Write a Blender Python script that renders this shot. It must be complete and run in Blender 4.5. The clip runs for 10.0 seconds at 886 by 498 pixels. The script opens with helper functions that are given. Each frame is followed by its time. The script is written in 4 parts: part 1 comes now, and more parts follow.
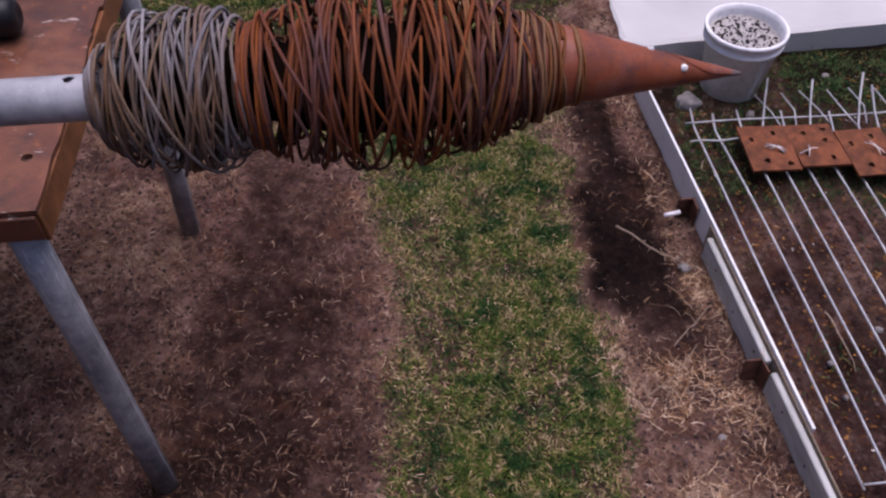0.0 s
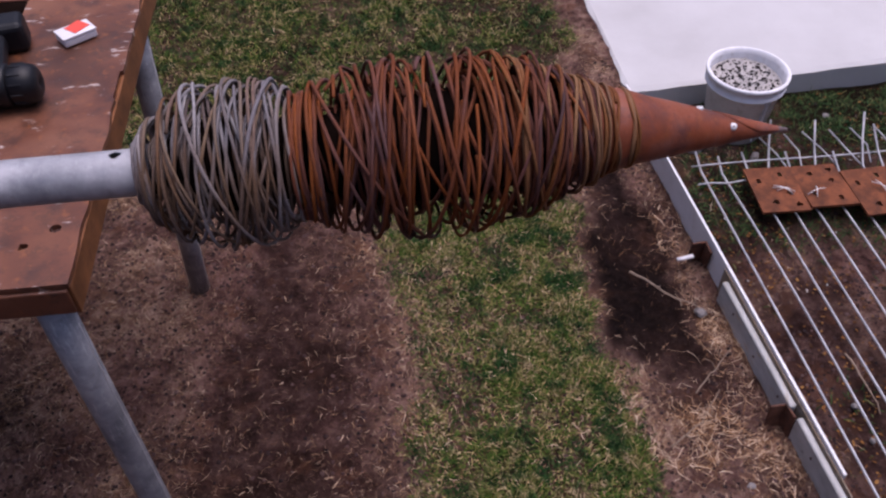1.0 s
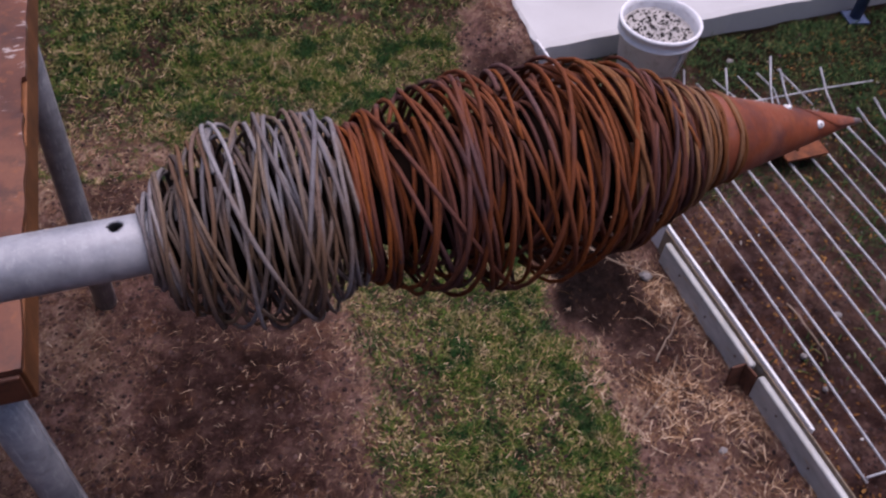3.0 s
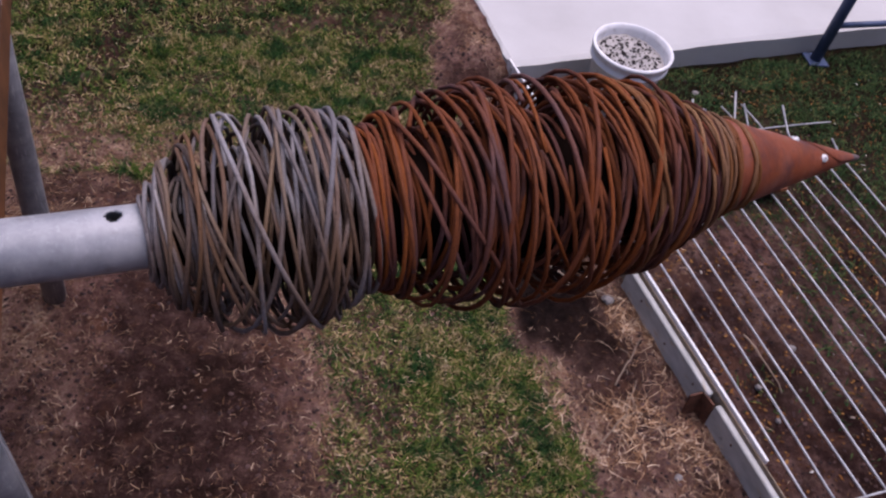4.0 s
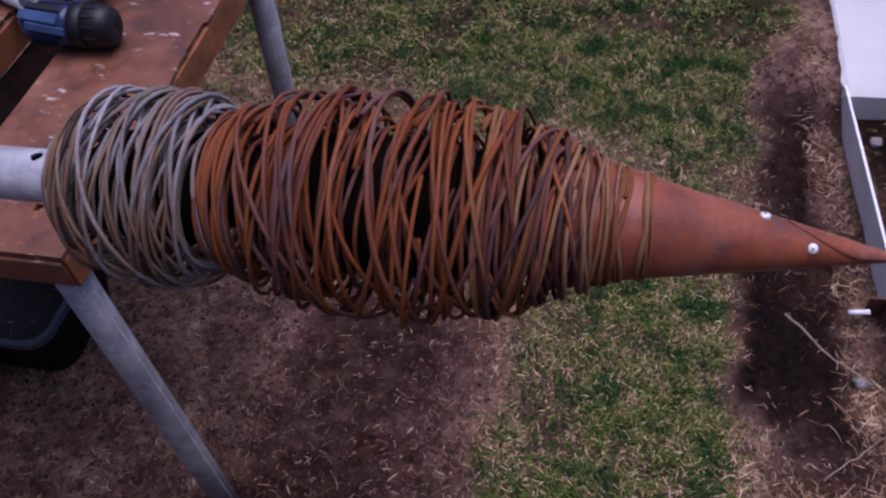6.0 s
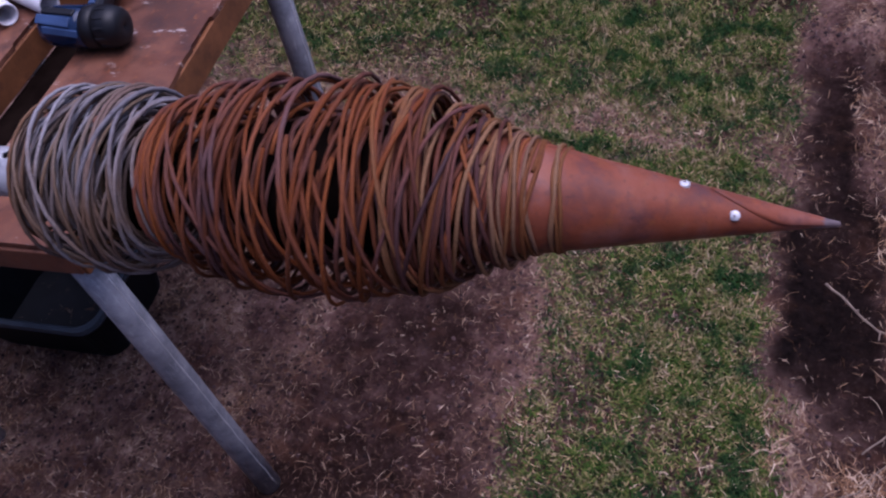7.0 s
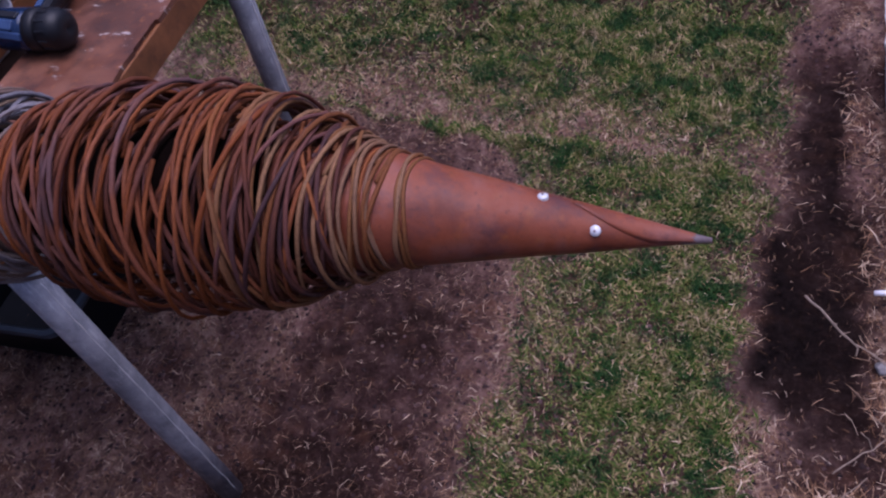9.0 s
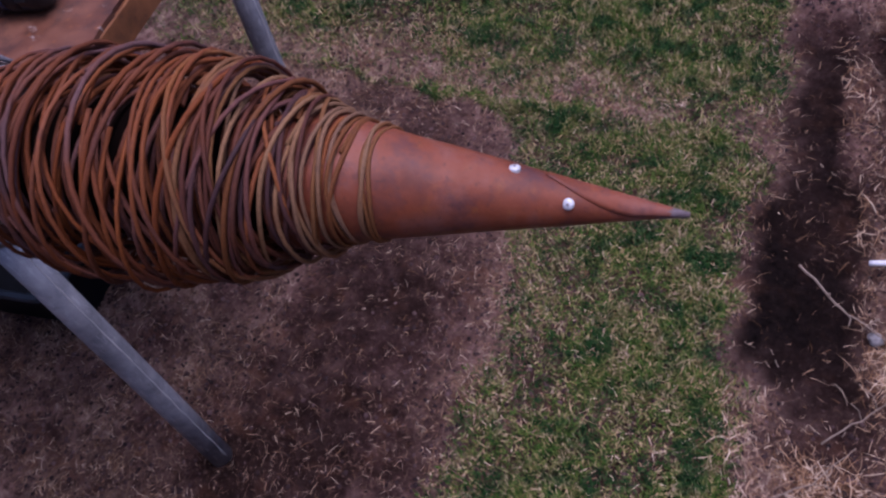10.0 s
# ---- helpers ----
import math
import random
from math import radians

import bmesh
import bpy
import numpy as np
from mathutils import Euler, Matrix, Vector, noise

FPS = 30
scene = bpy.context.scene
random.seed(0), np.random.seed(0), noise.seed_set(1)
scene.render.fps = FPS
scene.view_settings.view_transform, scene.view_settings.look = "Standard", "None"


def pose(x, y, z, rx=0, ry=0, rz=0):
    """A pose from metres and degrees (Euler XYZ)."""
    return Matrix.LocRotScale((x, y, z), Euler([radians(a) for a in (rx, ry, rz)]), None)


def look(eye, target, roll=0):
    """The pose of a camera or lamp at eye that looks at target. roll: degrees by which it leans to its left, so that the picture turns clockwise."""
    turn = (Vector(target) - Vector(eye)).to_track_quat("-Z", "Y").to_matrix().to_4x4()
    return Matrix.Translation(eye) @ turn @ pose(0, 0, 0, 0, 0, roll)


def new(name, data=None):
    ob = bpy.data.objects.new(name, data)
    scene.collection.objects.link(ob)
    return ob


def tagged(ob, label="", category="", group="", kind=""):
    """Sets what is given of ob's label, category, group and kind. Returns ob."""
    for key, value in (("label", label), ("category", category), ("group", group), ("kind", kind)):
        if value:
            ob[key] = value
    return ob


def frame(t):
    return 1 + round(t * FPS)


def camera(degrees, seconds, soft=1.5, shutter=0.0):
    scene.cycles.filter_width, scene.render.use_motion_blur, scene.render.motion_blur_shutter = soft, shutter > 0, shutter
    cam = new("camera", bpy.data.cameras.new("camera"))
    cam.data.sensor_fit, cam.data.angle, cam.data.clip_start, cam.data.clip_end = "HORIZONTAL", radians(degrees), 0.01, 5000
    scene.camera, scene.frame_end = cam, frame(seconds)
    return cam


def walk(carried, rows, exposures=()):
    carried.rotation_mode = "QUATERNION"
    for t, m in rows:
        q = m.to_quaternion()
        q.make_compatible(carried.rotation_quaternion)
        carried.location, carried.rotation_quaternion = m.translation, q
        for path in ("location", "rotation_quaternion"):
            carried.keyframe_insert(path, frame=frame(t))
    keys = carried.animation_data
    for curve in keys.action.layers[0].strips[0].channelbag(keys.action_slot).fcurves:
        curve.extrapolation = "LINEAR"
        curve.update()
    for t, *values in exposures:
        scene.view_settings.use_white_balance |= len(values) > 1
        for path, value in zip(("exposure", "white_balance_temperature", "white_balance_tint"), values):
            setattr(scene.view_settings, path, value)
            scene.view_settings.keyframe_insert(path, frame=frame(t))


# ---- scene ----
LENS = 56.0
cam = camera(LENS, 10.0, soft=2.3, shutter=0.35)
# seconds, eye, target, roll
PATH = [
    (0, (0.13, 0.024, 1.742), (0.014, 1.334, 0.234), 0.0),
    (0.5, (0.102, 0.034, 1.751), (-0.019, 1.369, 0.267), -0.3),
    (1, (0.053, 0.054, 1.749), (-0.035, 1.436, 0.306), -0.5),
    (1.5, (0.084, 0.115, 1.744), (-0.101, 1.469, 0.285), -0.5),
    (2, (0.028, 0.19, 1.72), (-0.11, 1.501, 0.216), -5.5),
    (2.5, (-0.083, 0.217, 1.712), (-0.004, 1.482, 0.165), -0.1),
    (3, (-0.159, 0.241, 1.698), (0.099, 1.512, 0.175), 5.7),
    (3.2, (-0.185, 0.246, 1.691), (0.122, 1.532, 0.191), 8.2),
    (4.3, (-0.211, 0.267, 1.67), (0.184, 1.546, 0.184), 13.4),
    (4.5, (-0.187, 0.273, 1.672), (0.189, 1.555, 0.184), 12.1),
    (5, (-0.037, 0.32, 1.658), (0.012, 1.616, 0.136), 3.5),
    (5.5, (0.19, 0.341, 1.683), (-0.289, 1.544, 0.159), -4.6),
    (5.6, (0.204, 0.331, 1.694), (-0.303, 1.519, 0.167), -4.5),
    (6.8, (0.354, 0.368, 1.693), (-0.37, 1.428, 0.161), -14.3),
    (7, (0.378, 0.375, 1.69), (-0.367, 1.414, 0.153), -15.7),
    (7.5, (0.437, 0.399, 1.681), (-0.349, 1.417, 0.148), -18.3),
    (8, (0.466, 0.42, 1.669), (-0.35, 1.427, 0.147), -19.1),
    (8.5, (0.486, 0.434, 1.662), (-0.317, 1.449, 0.138), -18.7),
    (9, (0.489, 0.454, 1.646), (-0.32, 1.47, 0.126), -17.3),
    (9.5, (0.495, 0.468, 1.641), (-0.311, 1.474, 0.111), -16.5),
    (10, (0.501, 0.48, 1.63), (-0.292, 1.428, 0.057), -18.0),
]
EXPOSURE = [(0.0, -0.03, 6100.0, 28.0), (4.5, -0.05, 6150.0, 29.0), (6.8, -0.08, 5350.0, 36.0), (10.0, -0.08, 5350.0, 36.0)]
walk(cam, [(t, look(eye, aim, roll)) for t, eye, aim, roll in PATH], EXPOSURE)

# ---- daylight: overcast evening ----
SUN_EL, SUN_ROT = 77.0, 45.0
world = bpy.data.worlds.new("world")
scene.world = world
world.use_nodes = True
wn, wl = world.node_tree.nodes, world.node_tree.links
sky = wn.new("ShaderNodeTexSky")
sky.sky_type, sky.sun_disc = "NISHITA", False
sky.sun_elevation, sky.sun_rotation = radians(SUN_EL), radians(SUN_ROT)
sky.air_density, sky.dust_density, sky.ozone_density = 1.0, 3.5, 1.0
wl.new(sky.outputs[0], wn["Background"].inputs[0])
wn["Background"].inputs[1].default_value = 0.145
lamp = bpy.data.lights.new("sun", "SUN")
lamp.energy, lamp.angle, lamp.color = 2.5, radians(55), (1.0, 0.95, 0.92)
sun = new("sun", lamp)
sd = Vector((math.sin(radians(SUN_ROT)) * math.cos(radians(SUN_EL)), math.cos(radians(SUN_ROT)) * math.cos(radians(SUN_EL)), math.sin(radians(SUN_EL))))
sun.matrix_world = look(sd * 20, (0, 0, 0))


# ---- materials ----
class Mat:
    """A node material with a few short ways to wire it."""

    def __init__(self, name, rough=0.8, metal=0.0, spec=0.4):
        self.m = bpy.data.materials.new(name)
        self.m.use_nodes = True
        self.n, self.l = self.m.node_tree.nodes, self.m.node_tree.links
        self.b = self.n["Principled BSDF"]
        self.b.inputs["Roughness"].default_value = rough
        self.b.inputs["Metallic"].default_value = metal
        self.b.inputs["Specular IOR Level"].default_value = spec
        self.coord = self.n.new("ShaderNodeTexCoord").outputs["Object"]

    def noise(self, scale, detail=6, rough=0.6, stretch=None, seed=0.0):
        t = self.n.new("ShaderNodeTexNoise")
        t.inputs["Scale"].default_value, t.inputs["Detail"].default_value, t.inputs["Roughness"].default_value = scale, detail, rough
        mp = self.n.new("ShaderNodeMapping")
        mp.inputs["Location"].default_value = (seed, seed * 1.7, seed * 0.3)
        if stretch:
            mp.inputs["Scale"].default_value = stretch
        self.l.new(self.coord, mp.inputs[0])
        self.l.new(mp.outputs[0], t.inputs["Vector"])
        return t.outputs["Fac"]

    def ramp(self, fac, *stops):
        r = self.n.new("ShaderNodeValToRGB")
        e = r.color_ramp.elements
        while len(e) < len(stops):
            e.new(0.5)
        for k, (p, c) in zip(e, stops):
            k.position = p
            k.color = (*c, 1) if not isinstance(c, (int, float)) else (c, c, c, 1)
        self.l.new(fac, r.inputs[0])
        return r.outputs[0]

    def mix(self, fac, a, b, mode="MIX"):
        x = self.n.new("ShaderNodeMix")
        x.data_type, x.blend_type = "RGBA", mode
        for k, v in ((0, fac), (6, a), (7, b)):
            if isinstance(v, (int, float)):
                x.inputs[k].default_value = v
            elif isinstance(v, tuple):
                x.inputs[k].default_value = (*v, 1)
            else:
                self.l.new(v, x.inputs[k])
        return x.outputs[2]

    def math(self, op, a, b):
        x = self.n.new("ShaderNodeMath")
        x.operation = op
        for k, v in ((0, a), (1, b)):
            if isinstance(v, (int, float)):
                x.inputs[k].default_value = v
            else:
                self.l.new(v, x.inputs[k])
        return x.outputs[0]

    def attr(self, name):
        a = self.n.new("ShaderNodeAttribute")
        a.attribute_name = name
        return a.outputs["Fac"]

    def rnd(self):
        return self.n.new("ShaderNodeObjectInfo").outputs["Random"]

    def island(self):
        return self.n.new("ShaderNodeNewGeometry").outputs["Random Per Island"]

    def color(self, c):
        if isinstance(c, tuple):
            self.b.inputs["Base Color"].default_value = (*c, 1)
        else:
            self.l.new(c, self.b.inputs["Base Color"])
        return self

    def rough(self, fac, lo, hi):
        self.l.new(self.ramp(fac, (0.3, lo), (0.7, hi)), self.b.inputs["Roughness"])
        return self

    def bump(self, fac, strength, dist):
        p = self.n.new("ShaderNodeBump")
        p.inputs["Strength"].default_value, p.inputs["Distance"].default_value = strength, dist
        self.l.new(fac, p.inputs["Height"])
        self.l.new(p.outputs[0], self.b.inputs["Normal"])
        return self


def mat_wire(name, tones, rusty):
    k = Mat(name, 0.6, 0.0, 0.16)
    base = k.ramp(k.rnd(), *tones)
    col = k.mix(k.ramp(k.noise(9, 4, 0.55), (0.47, 0.0), (0.66, 0.75)), base, rusty)
    col = k.mix(k.ramp(k.noise(55, 5, 0.6, seed=8), (0.58, 0.0), (0.74, 0.5)), col, (0.055, 0.026, 0.027))
    col = k.mix(k.ramp(k.noise(400, 4, seed=3), (0.48, 0.0), (0.70, 0.35)), col, (0.030, 0.014, 0.011))
    k.color(col).rough(k.noise(120), 0.5, 0.85).bump(k.noise(420, 4, 0.6), 0.4, 0.0009)
    return k.m


M_GREY = mat_wire("weathered_wire", ((0.0, (0.089, 0.058, 0.040)), (0.14, (0.214, 0.200, 0.207)), (0.28, (0.155, 0.077, 0.037)), (0.42, (0.266, 0.251, 0.259)), (0.56, (0.089, 0.072, 0.077)), (0.7, (0.207, 0.137, 0.081)), (0.85, (0.133, 0.122, 0.133)), (1.0, (0.325, 0.303, 0.303))), (0.140, 0.077, 0.039))
M_RUST = mat_wire("rusted_wire", ((0.0, (0.168, 0.042, 0.009)), (0.14, (0.048, 0.024, 0.025)), (0.28, (0.264, 0.075, 0.016)), (0.42, (0.108, 0.058, 0.061)), (0.56, (0.176, 0.045, 0.010)), (0.7, (0.068, 0.030, 0.027)), (0.85, (0.140, 0.074, 0.070)), (1.0, (0.224, 0.070, 0.020))), (0.176, 0.046, 0.010))
M_TAN = mat_wire("tan_rusted_wire", ((0.0, (0.198, 0.088, 0.032)), (0.35, (0.153, 0.052, 0.016)), (0.7, (0.243, 0.126, 0.059)), (1.0, (0.180, 0.095, 0.054))), (0.216, 0.068, 0.016))


def mat_sheet():
    k = Mat("rusted_sheet_steel", 0.5, 0.05, 0.4)
    c = k.ramp(k.noise(11, 7, 0.65), (0.34, (0.120, 0.028, 0.012)), (0.50, (0.225, 0.056, 0.022)), (0.66, (0.235, 0.092, 0.066)))
    c = k.mix(k.ramp(k.noise(26, 6, 0.7, None, 2), (0.50, 0.0), (0.66, 0.75)), c, (0.085, 0.034, 0.034))
    c = k.mix(k.ramp(k.noise(55, 5, 0.7, None, 5), (0.55, 0.0), (0.68, 0.7)), c, (0.25, 0.078, 0.022))
    c = k.mix(k.ramp(k.noise(140, 4, 0.7, None, 9), (0.58, 0.0), (0.70, 0.5)), c, (0.045, 0.020, 0.018))
    k.color(c).rough(k.noise(30), 0.40, 0.68).bump(k.noise(130, 6), 0.35, 0.0012)
    return k.m


def mat_plate():
    k = Mat("rusted_plate", 0.5, 0.1, 0.5)
    c = k.ramp(k.noise(5, 7, 0.65), (0.30, (0.070, 0.024, 0.012)), (0.5, (0.150, 0.052, 0.026)), (0.70, (0.235, 0.098, 0.052)))
    c = k.mix(k.ramp(k.noise(19, 7, 0.7, seed=2), (0.48, 0.0), (0.64, 0.8)), c, (0.060, 0.026, 0.018))
    c = k.mix(k.ramp(k.noise(42, 6, 0.7, seed=4), (0.56, 0.0), (0.68, 0.7)), c, (0.26, 0.088, 0.028))
    c = k.mix(k.ramp(k.noise(16, 8, 0.7, (1, 3, 1), 7), (0.615, 0.0), (0.65, 0.75)), c, (0.50, 0.42, 0.38))
    k.color(c).rough(k.noise(20), 0.36, 0.66).bump(k.noise(110, 6), 0.4, 0.001)
    return k.m


def mat_galv(name="galvanised_pipe", tone=0.42, scuff=0.1):
    k = Mat(name, 0.5, 0.25, 0.5)
    c = k.ramp(k.noise(18, 7, 0.65), (0.32, (tone * 0.55, tone * 0.57, tone * 0.62)), (0.55, (tone, tone, tone * 1.05)), (0.75, (tone * 1.35,) * 3))
    c = k.mix(k.ramp(k.noise(60, 5, 0.7, None, 4), (0.58, 0.0), (0.75, 0.6)), c, (tone * 0.55, tone * 0.5, tone * 0.46))
    c = k.mix(k.ramp(k.noise(33, 4, 0.7, (6, 6, 0.7), 9), (0.585, 0.0), (0.63, scuff)), c, (tone * 2.2,) * 3)
    k.color(c).rough(k.noise(40), 0.42, 0.68).bump(k.noise(140, 5), 0.15, 0.0006)
    return k.m


def mat_concrete():
    k = Mat("pale_concrete", 0.85)
    c = k.ramp(k.noise(2.2, 8), (0.3, (0.444, 0.436, 0.428)), (0.7, (0.552, 0.546, 0.541)))
    c = k.mix(k.ramp(k.noise(5, 9, 0.75, None, 3), (0.6, 0.0), (0.8, 0.35)), c, (0.377, 0.355, 0.338))
    c = k.mix(k.ramp(k.noise(150, 3, seed=5), (0.62, 0.0), (0.75, 0.35)), c, (0.335, 0.321, 0.305))
    k.color(c).bump(k.noise(90, 8), 0.3, 0.002)
    return k.m


def mat_plain(name, col, var=0.25, rough=0.6, metal=0.0, scale=20, bump=0.15, dirt=None, spec=0.3):
    k = Mat(name, rough, metal, spec)
    lo, hi = tuple(v * (1 - var) for v in col), tuple(min(1, v * (1 + var)) for v in col)
    c = k.ramp(k.noise(scale, 6), (0.3, lo), (0.7, hi))
    if dirt:
        c = k.mix(k.ramp(k.noise(scale * 2.7, 7, 0.7, None, 6), (0.52, 0.0), (0.72, 0.8)), c, dirt)
    k.color(c).bump(k.noise(scale * 8, 5), bump, 0.001)
    return k.m


def mat_board():
    k = Mat("cement_splashed_wood", 0.85)
    c = k.ramp(k.noise(7, 7, 0.6, (3, 1, 3)), (0.3, (0.30, 0.30, 0.285)), (0.55, (0.47, 0.47, 0.46)), (0.72, (0.60, 0.60, 0.59)))
    c = k.mix(k.ramp(k.noise(30, 4, 0.5, None, 3), (0.68, 0.0), (0.74, 0.8)), c, (0.182, 0.169, 0.169))
    c = k.mix(k.ramp(k.noise(12, 6, 0.6, (5, 0.7, 5), 8), (0.58, 0.0), (0.68, 0.6)), c, (0.442, 0.325, 0.195))
    k.color(c).bump(k.noise(60, 6, 0.6, (4, 1, 4)), 0.35, 0.002)
    return k.m


def mat_ground():
    k = Mat("garden_ground", 0.95, 0.0, 0.02)
    soil = k.ramp(k.noise(16, 9, 0.75), (0.34, (0.030, 0.015, 0.013)), (0.50, (0.130, 0.066, 0.055)), (0.66, (0.300, 0.175, 0.145)))
    dry = k.ramp(k.noise(26, 9, 0.78, None, 4), (0.34, (0.080, 0.040, 0.032)), (0.50, (0.305, 0.176, 0.136)), (0.68, (0.60, 0.41, 0.32)))
    green = k.ramp(k.noise(40, 8, 0.75, None, 7), (0.35, (0.006, 0.009, 0.003)), (0.6, (0.022, 0.024, 0.008)), (0.8, (0.065, 0.050, 0.022)))
    c = k.mix(k.attr("dry"), soil, dry)
    c = k.mix(k.attr("green"), c, green)
    c = k.mix(k.attr("dark"), c, k.ramp(k.noise(60, 8, 0.7, None, 2), (0.35, (0.004, 0.003, 0.003)), (0.7, (0.021, 0.014, 0.013))))
    c = k.mix(k.ramp(k.noise(3.5, 5, 0.6, None, 11), (0.40, 0.6), (0.56, 0.0)), c, (0.017, 0.009, 0.007))
    bare = k.math("SUBTRACT", 1.0, k.math("MAXIMUM", k.attr("green"), k.math("MULTIPLY", k.attr("dark"), 0.9)))
    c = k.mix(k.math("MULTIPLY", bare, k.ramp(k.noise(38, 6, 0.7, None, 17), (0.52, 0.0), (0.62, 0.65))), c, (0.028, 0.014, 0.012))
    c = k.mix(k.math("MULTIPLY", bare, k.ramp(k.noise(95, 5, 0.7, None, 23), (0.60, 0.0), (0.68, 0.6))), c, (0.34, 0.22, 0.16))
    c = k.mix(k.math("MULTIPLY", bare, k.ramp(k.noise(12, 4, 0.6, None, 29), (0.55, 0.0), (0.66, 0.5))), c, (0.17, 0.075, 0.042))
    k.color(c).bump(k.noise(70, 9, 0.8), 1.0, 0.02)
    return k.m


def mat_blade(name, *tones, patch=None, deep=None):
    k = Mat(name, 0.6, 0.0, 0.07)
    c = k.ramp(k.island(), *tones)
    if patch:
        c = k.mix(k.ramp(k.noise(19, 5, 0.65), (0.49, 0.0), (0.62, 0.8)), c, k.ramp(k.island(), *patch))
    if deep:
        c = k.mix(k.ramp(k.noise(12, 5, 0.65, None, 5), (0.49, 0.0), (0.58, 0.92)), c, k.ramp(k.island(), *deep))
    k.color(c)
    return k.m


M_SHEET, M_PLATE, M_GALV = mat_sheet(), mat_plate(), mat_galv()
M_LEG = mat_galv("dull_galvanised_leg", 0.33, 0.3)
M_TIMBER = mat_plain("stained_brown_timber", (0.22, 0.165, 0.115), 0.35, 0.85, 0.0, 14, 0.4, (0.33, 0.31, 0.28))
M_CONC, M_BOARD, M_GROUND = mat_concrete(), mat_board(), mat_ground()
# near black: paints the shade deep between wires and channels
M_GAP_SHADE = mat_plain("gap_shade_black", (0.008, 0.005, 0.004), 0.4, 0.95, spec=0.0)
M_DARK_RUST = mat_plain("dark_rust", (0.10, 0.045, 0.03), 0.5, 0.8, 0.2, 40, 0.4, (0.20, 0.07, 0.03))
M_WHITE = mat_plain("white_painted_metal", (0.74, 0.73, 0.74), 0.08, 0.5, 0.0, 9, 0.05, (0.6, 0.57, 0.54))
M_PAIL = mat_plain("white_pail_plastic", (0.82, 0.82, 0.84), 0.12, 0.55, 0.0, 12, 0.1, (0.55, 0.53, 0.52))
M_FILL = mat_plain("pale_mortar", (0.40, 0.375, 0.355), 0.2, 0.9, 0.0, 60, 0.5, (0.33, 0.31, 0.29))
M_CHIP = mat_plain("dark_chips", (0.035, 0.03, 0.03), 0.4, 0.8, spec=0.1)
M_ROD = mat_galv("galvanised_rod", 0.44)
M_BLACK = mat_plain("black_plastic", (0.008, 0.008, 0.010), 0.3, 0.45, 0.0, 40, 0.1)
M_TUB = mat_plain("dark_grey_plastic", (0.005, 0.006, 0.008), 0.3, 0.5, 0.0, 20, 0.1, spec=0.1)
M_BLUE = mat_plain("blue_tool_plastic", (0.012, 0.026, 0.065), 0.25, 0.18, 0.0, 30, 0.05)
M_BLUEP = mat_plain("blue_painted_steel", (0.06, 0.085, 0.16), 0.25, 0.5, 0.1, 20, 0.1)
M_STEEL = mat_plain("bright_steel", (0.72, 0.71, 0.70), 0.15, 0.5, 0.3, 60, 0.05)
M_TIP = mat_plain("worn_tip_steel", (0.20, 0.15, 0.15), 0.3, 0.5, 0.3, 60, 0.1)
M_FLANGE = mat_plain("orange_rust_steel", (0.19, 0.072, 0.026), 0.35, 0.6, 0.1, 18, 0.3, (0.10, 0.036, 0.018))
M_SCRAP = mat_plain("orange_rust_plate", (0.15, 0.046, 0.017), 0.55, 0.75, 0.1, 22, 0.4, (0.045, 0.020, 0.014))
# lighter blue that paints highlights on the drill's dark housing
M_SHINE = mat_plain("blue_highlight", (0.04, 0.07, 0.15), 0.2, 0.15)
M_WALL = mat_plain("brown_screen_wall", (0.10, 0.085, 0.075), 0.35, 0.85, 0.0, 3, 0.3)
M_FIBRE = mat_blade("fibre", (0.0, (0.040, 0.020, 0.015)), (0.55, (0.140, 0.075, 0.048)), (0.88, (0.30, 0.175, 0.110)), (1.0, (0.640, 0.46, 0.32)))
M_RED = mat_plain("red_print", (0.75, 0.09, 0.06), 0.1, 0.5)
M_CLEAR = mat_plain("clear_white_plastic", (0.72, 0.70, 0.71), 0.08, 0.25)
M_STONE = mat_plain("pale_stone", (0.22, 0.20, 0.19), 0.3, 0.9, 0.0, 50, 0.5)
M_TWIG = mat_plain("dry_twig", (0.26, 0.19, 0.14), 0.3, 0.85, 0.0, 80, 0.4)
M_GRASS = mat_blade("grass_blade", (0.0, (0.011, 0.028, 0.006)), (0.3, (0.038, 0.078, 0.011)), (0.6, (0.074, 0.122, 0.020)), (0.84, (0.176, 0.157, 0.043)), (1.0, (0.494, 0.332, 0.180)),
    patch=((0.0, (0.038, 0.034, 0.011)), (0.35, (0.119, 0.100, 0.030)), (0.65, (0.257, 0.180, 0.081)), (1.0, (0.532, 0.399, 0.266))), deep=((0.0, (0.003, 0.013, 0.005)), (0.6, (0.010, 0.044, 0.011)), (1.0, (0.034, 0.085, 0.019))))
M_WEED = mat_blade("weed_blade", (0.0, (0.010, 0.029, 0.010)), (0.5, (0.026, 0.058, 0.018)), (0.85, (0.058, 0.098, 0.029)), (1.0, (0.156, 0.143, 0.058)))
M_LEAF = mat_blade("dead_leaf", (0.0, (0.05, 0.022, 0.010)), (0.5, (0.16, 0.065, 0.018)), (0.95, (0.26, 0.13, 0.04)), (0.985, (0.40, 0.36, 0.33)), (1.0, (0.5, 0.48, 0.46)))
M_STRAW = mat_blade("straw_blade", (0.0, (0.093, 0.044, 0.020)), (0.4, (0.252, 0.131, 0.064)), (0.75, (0.487, 0.302, 0.177)), (1.0, (0.840, 0.638, 0.454)), patch=((0.0, (0.076, 0.037, 0.021)), (0.5, (0.202, 0.121, 0.076)), (1.0, (0.605, 0.454, 0.336))))
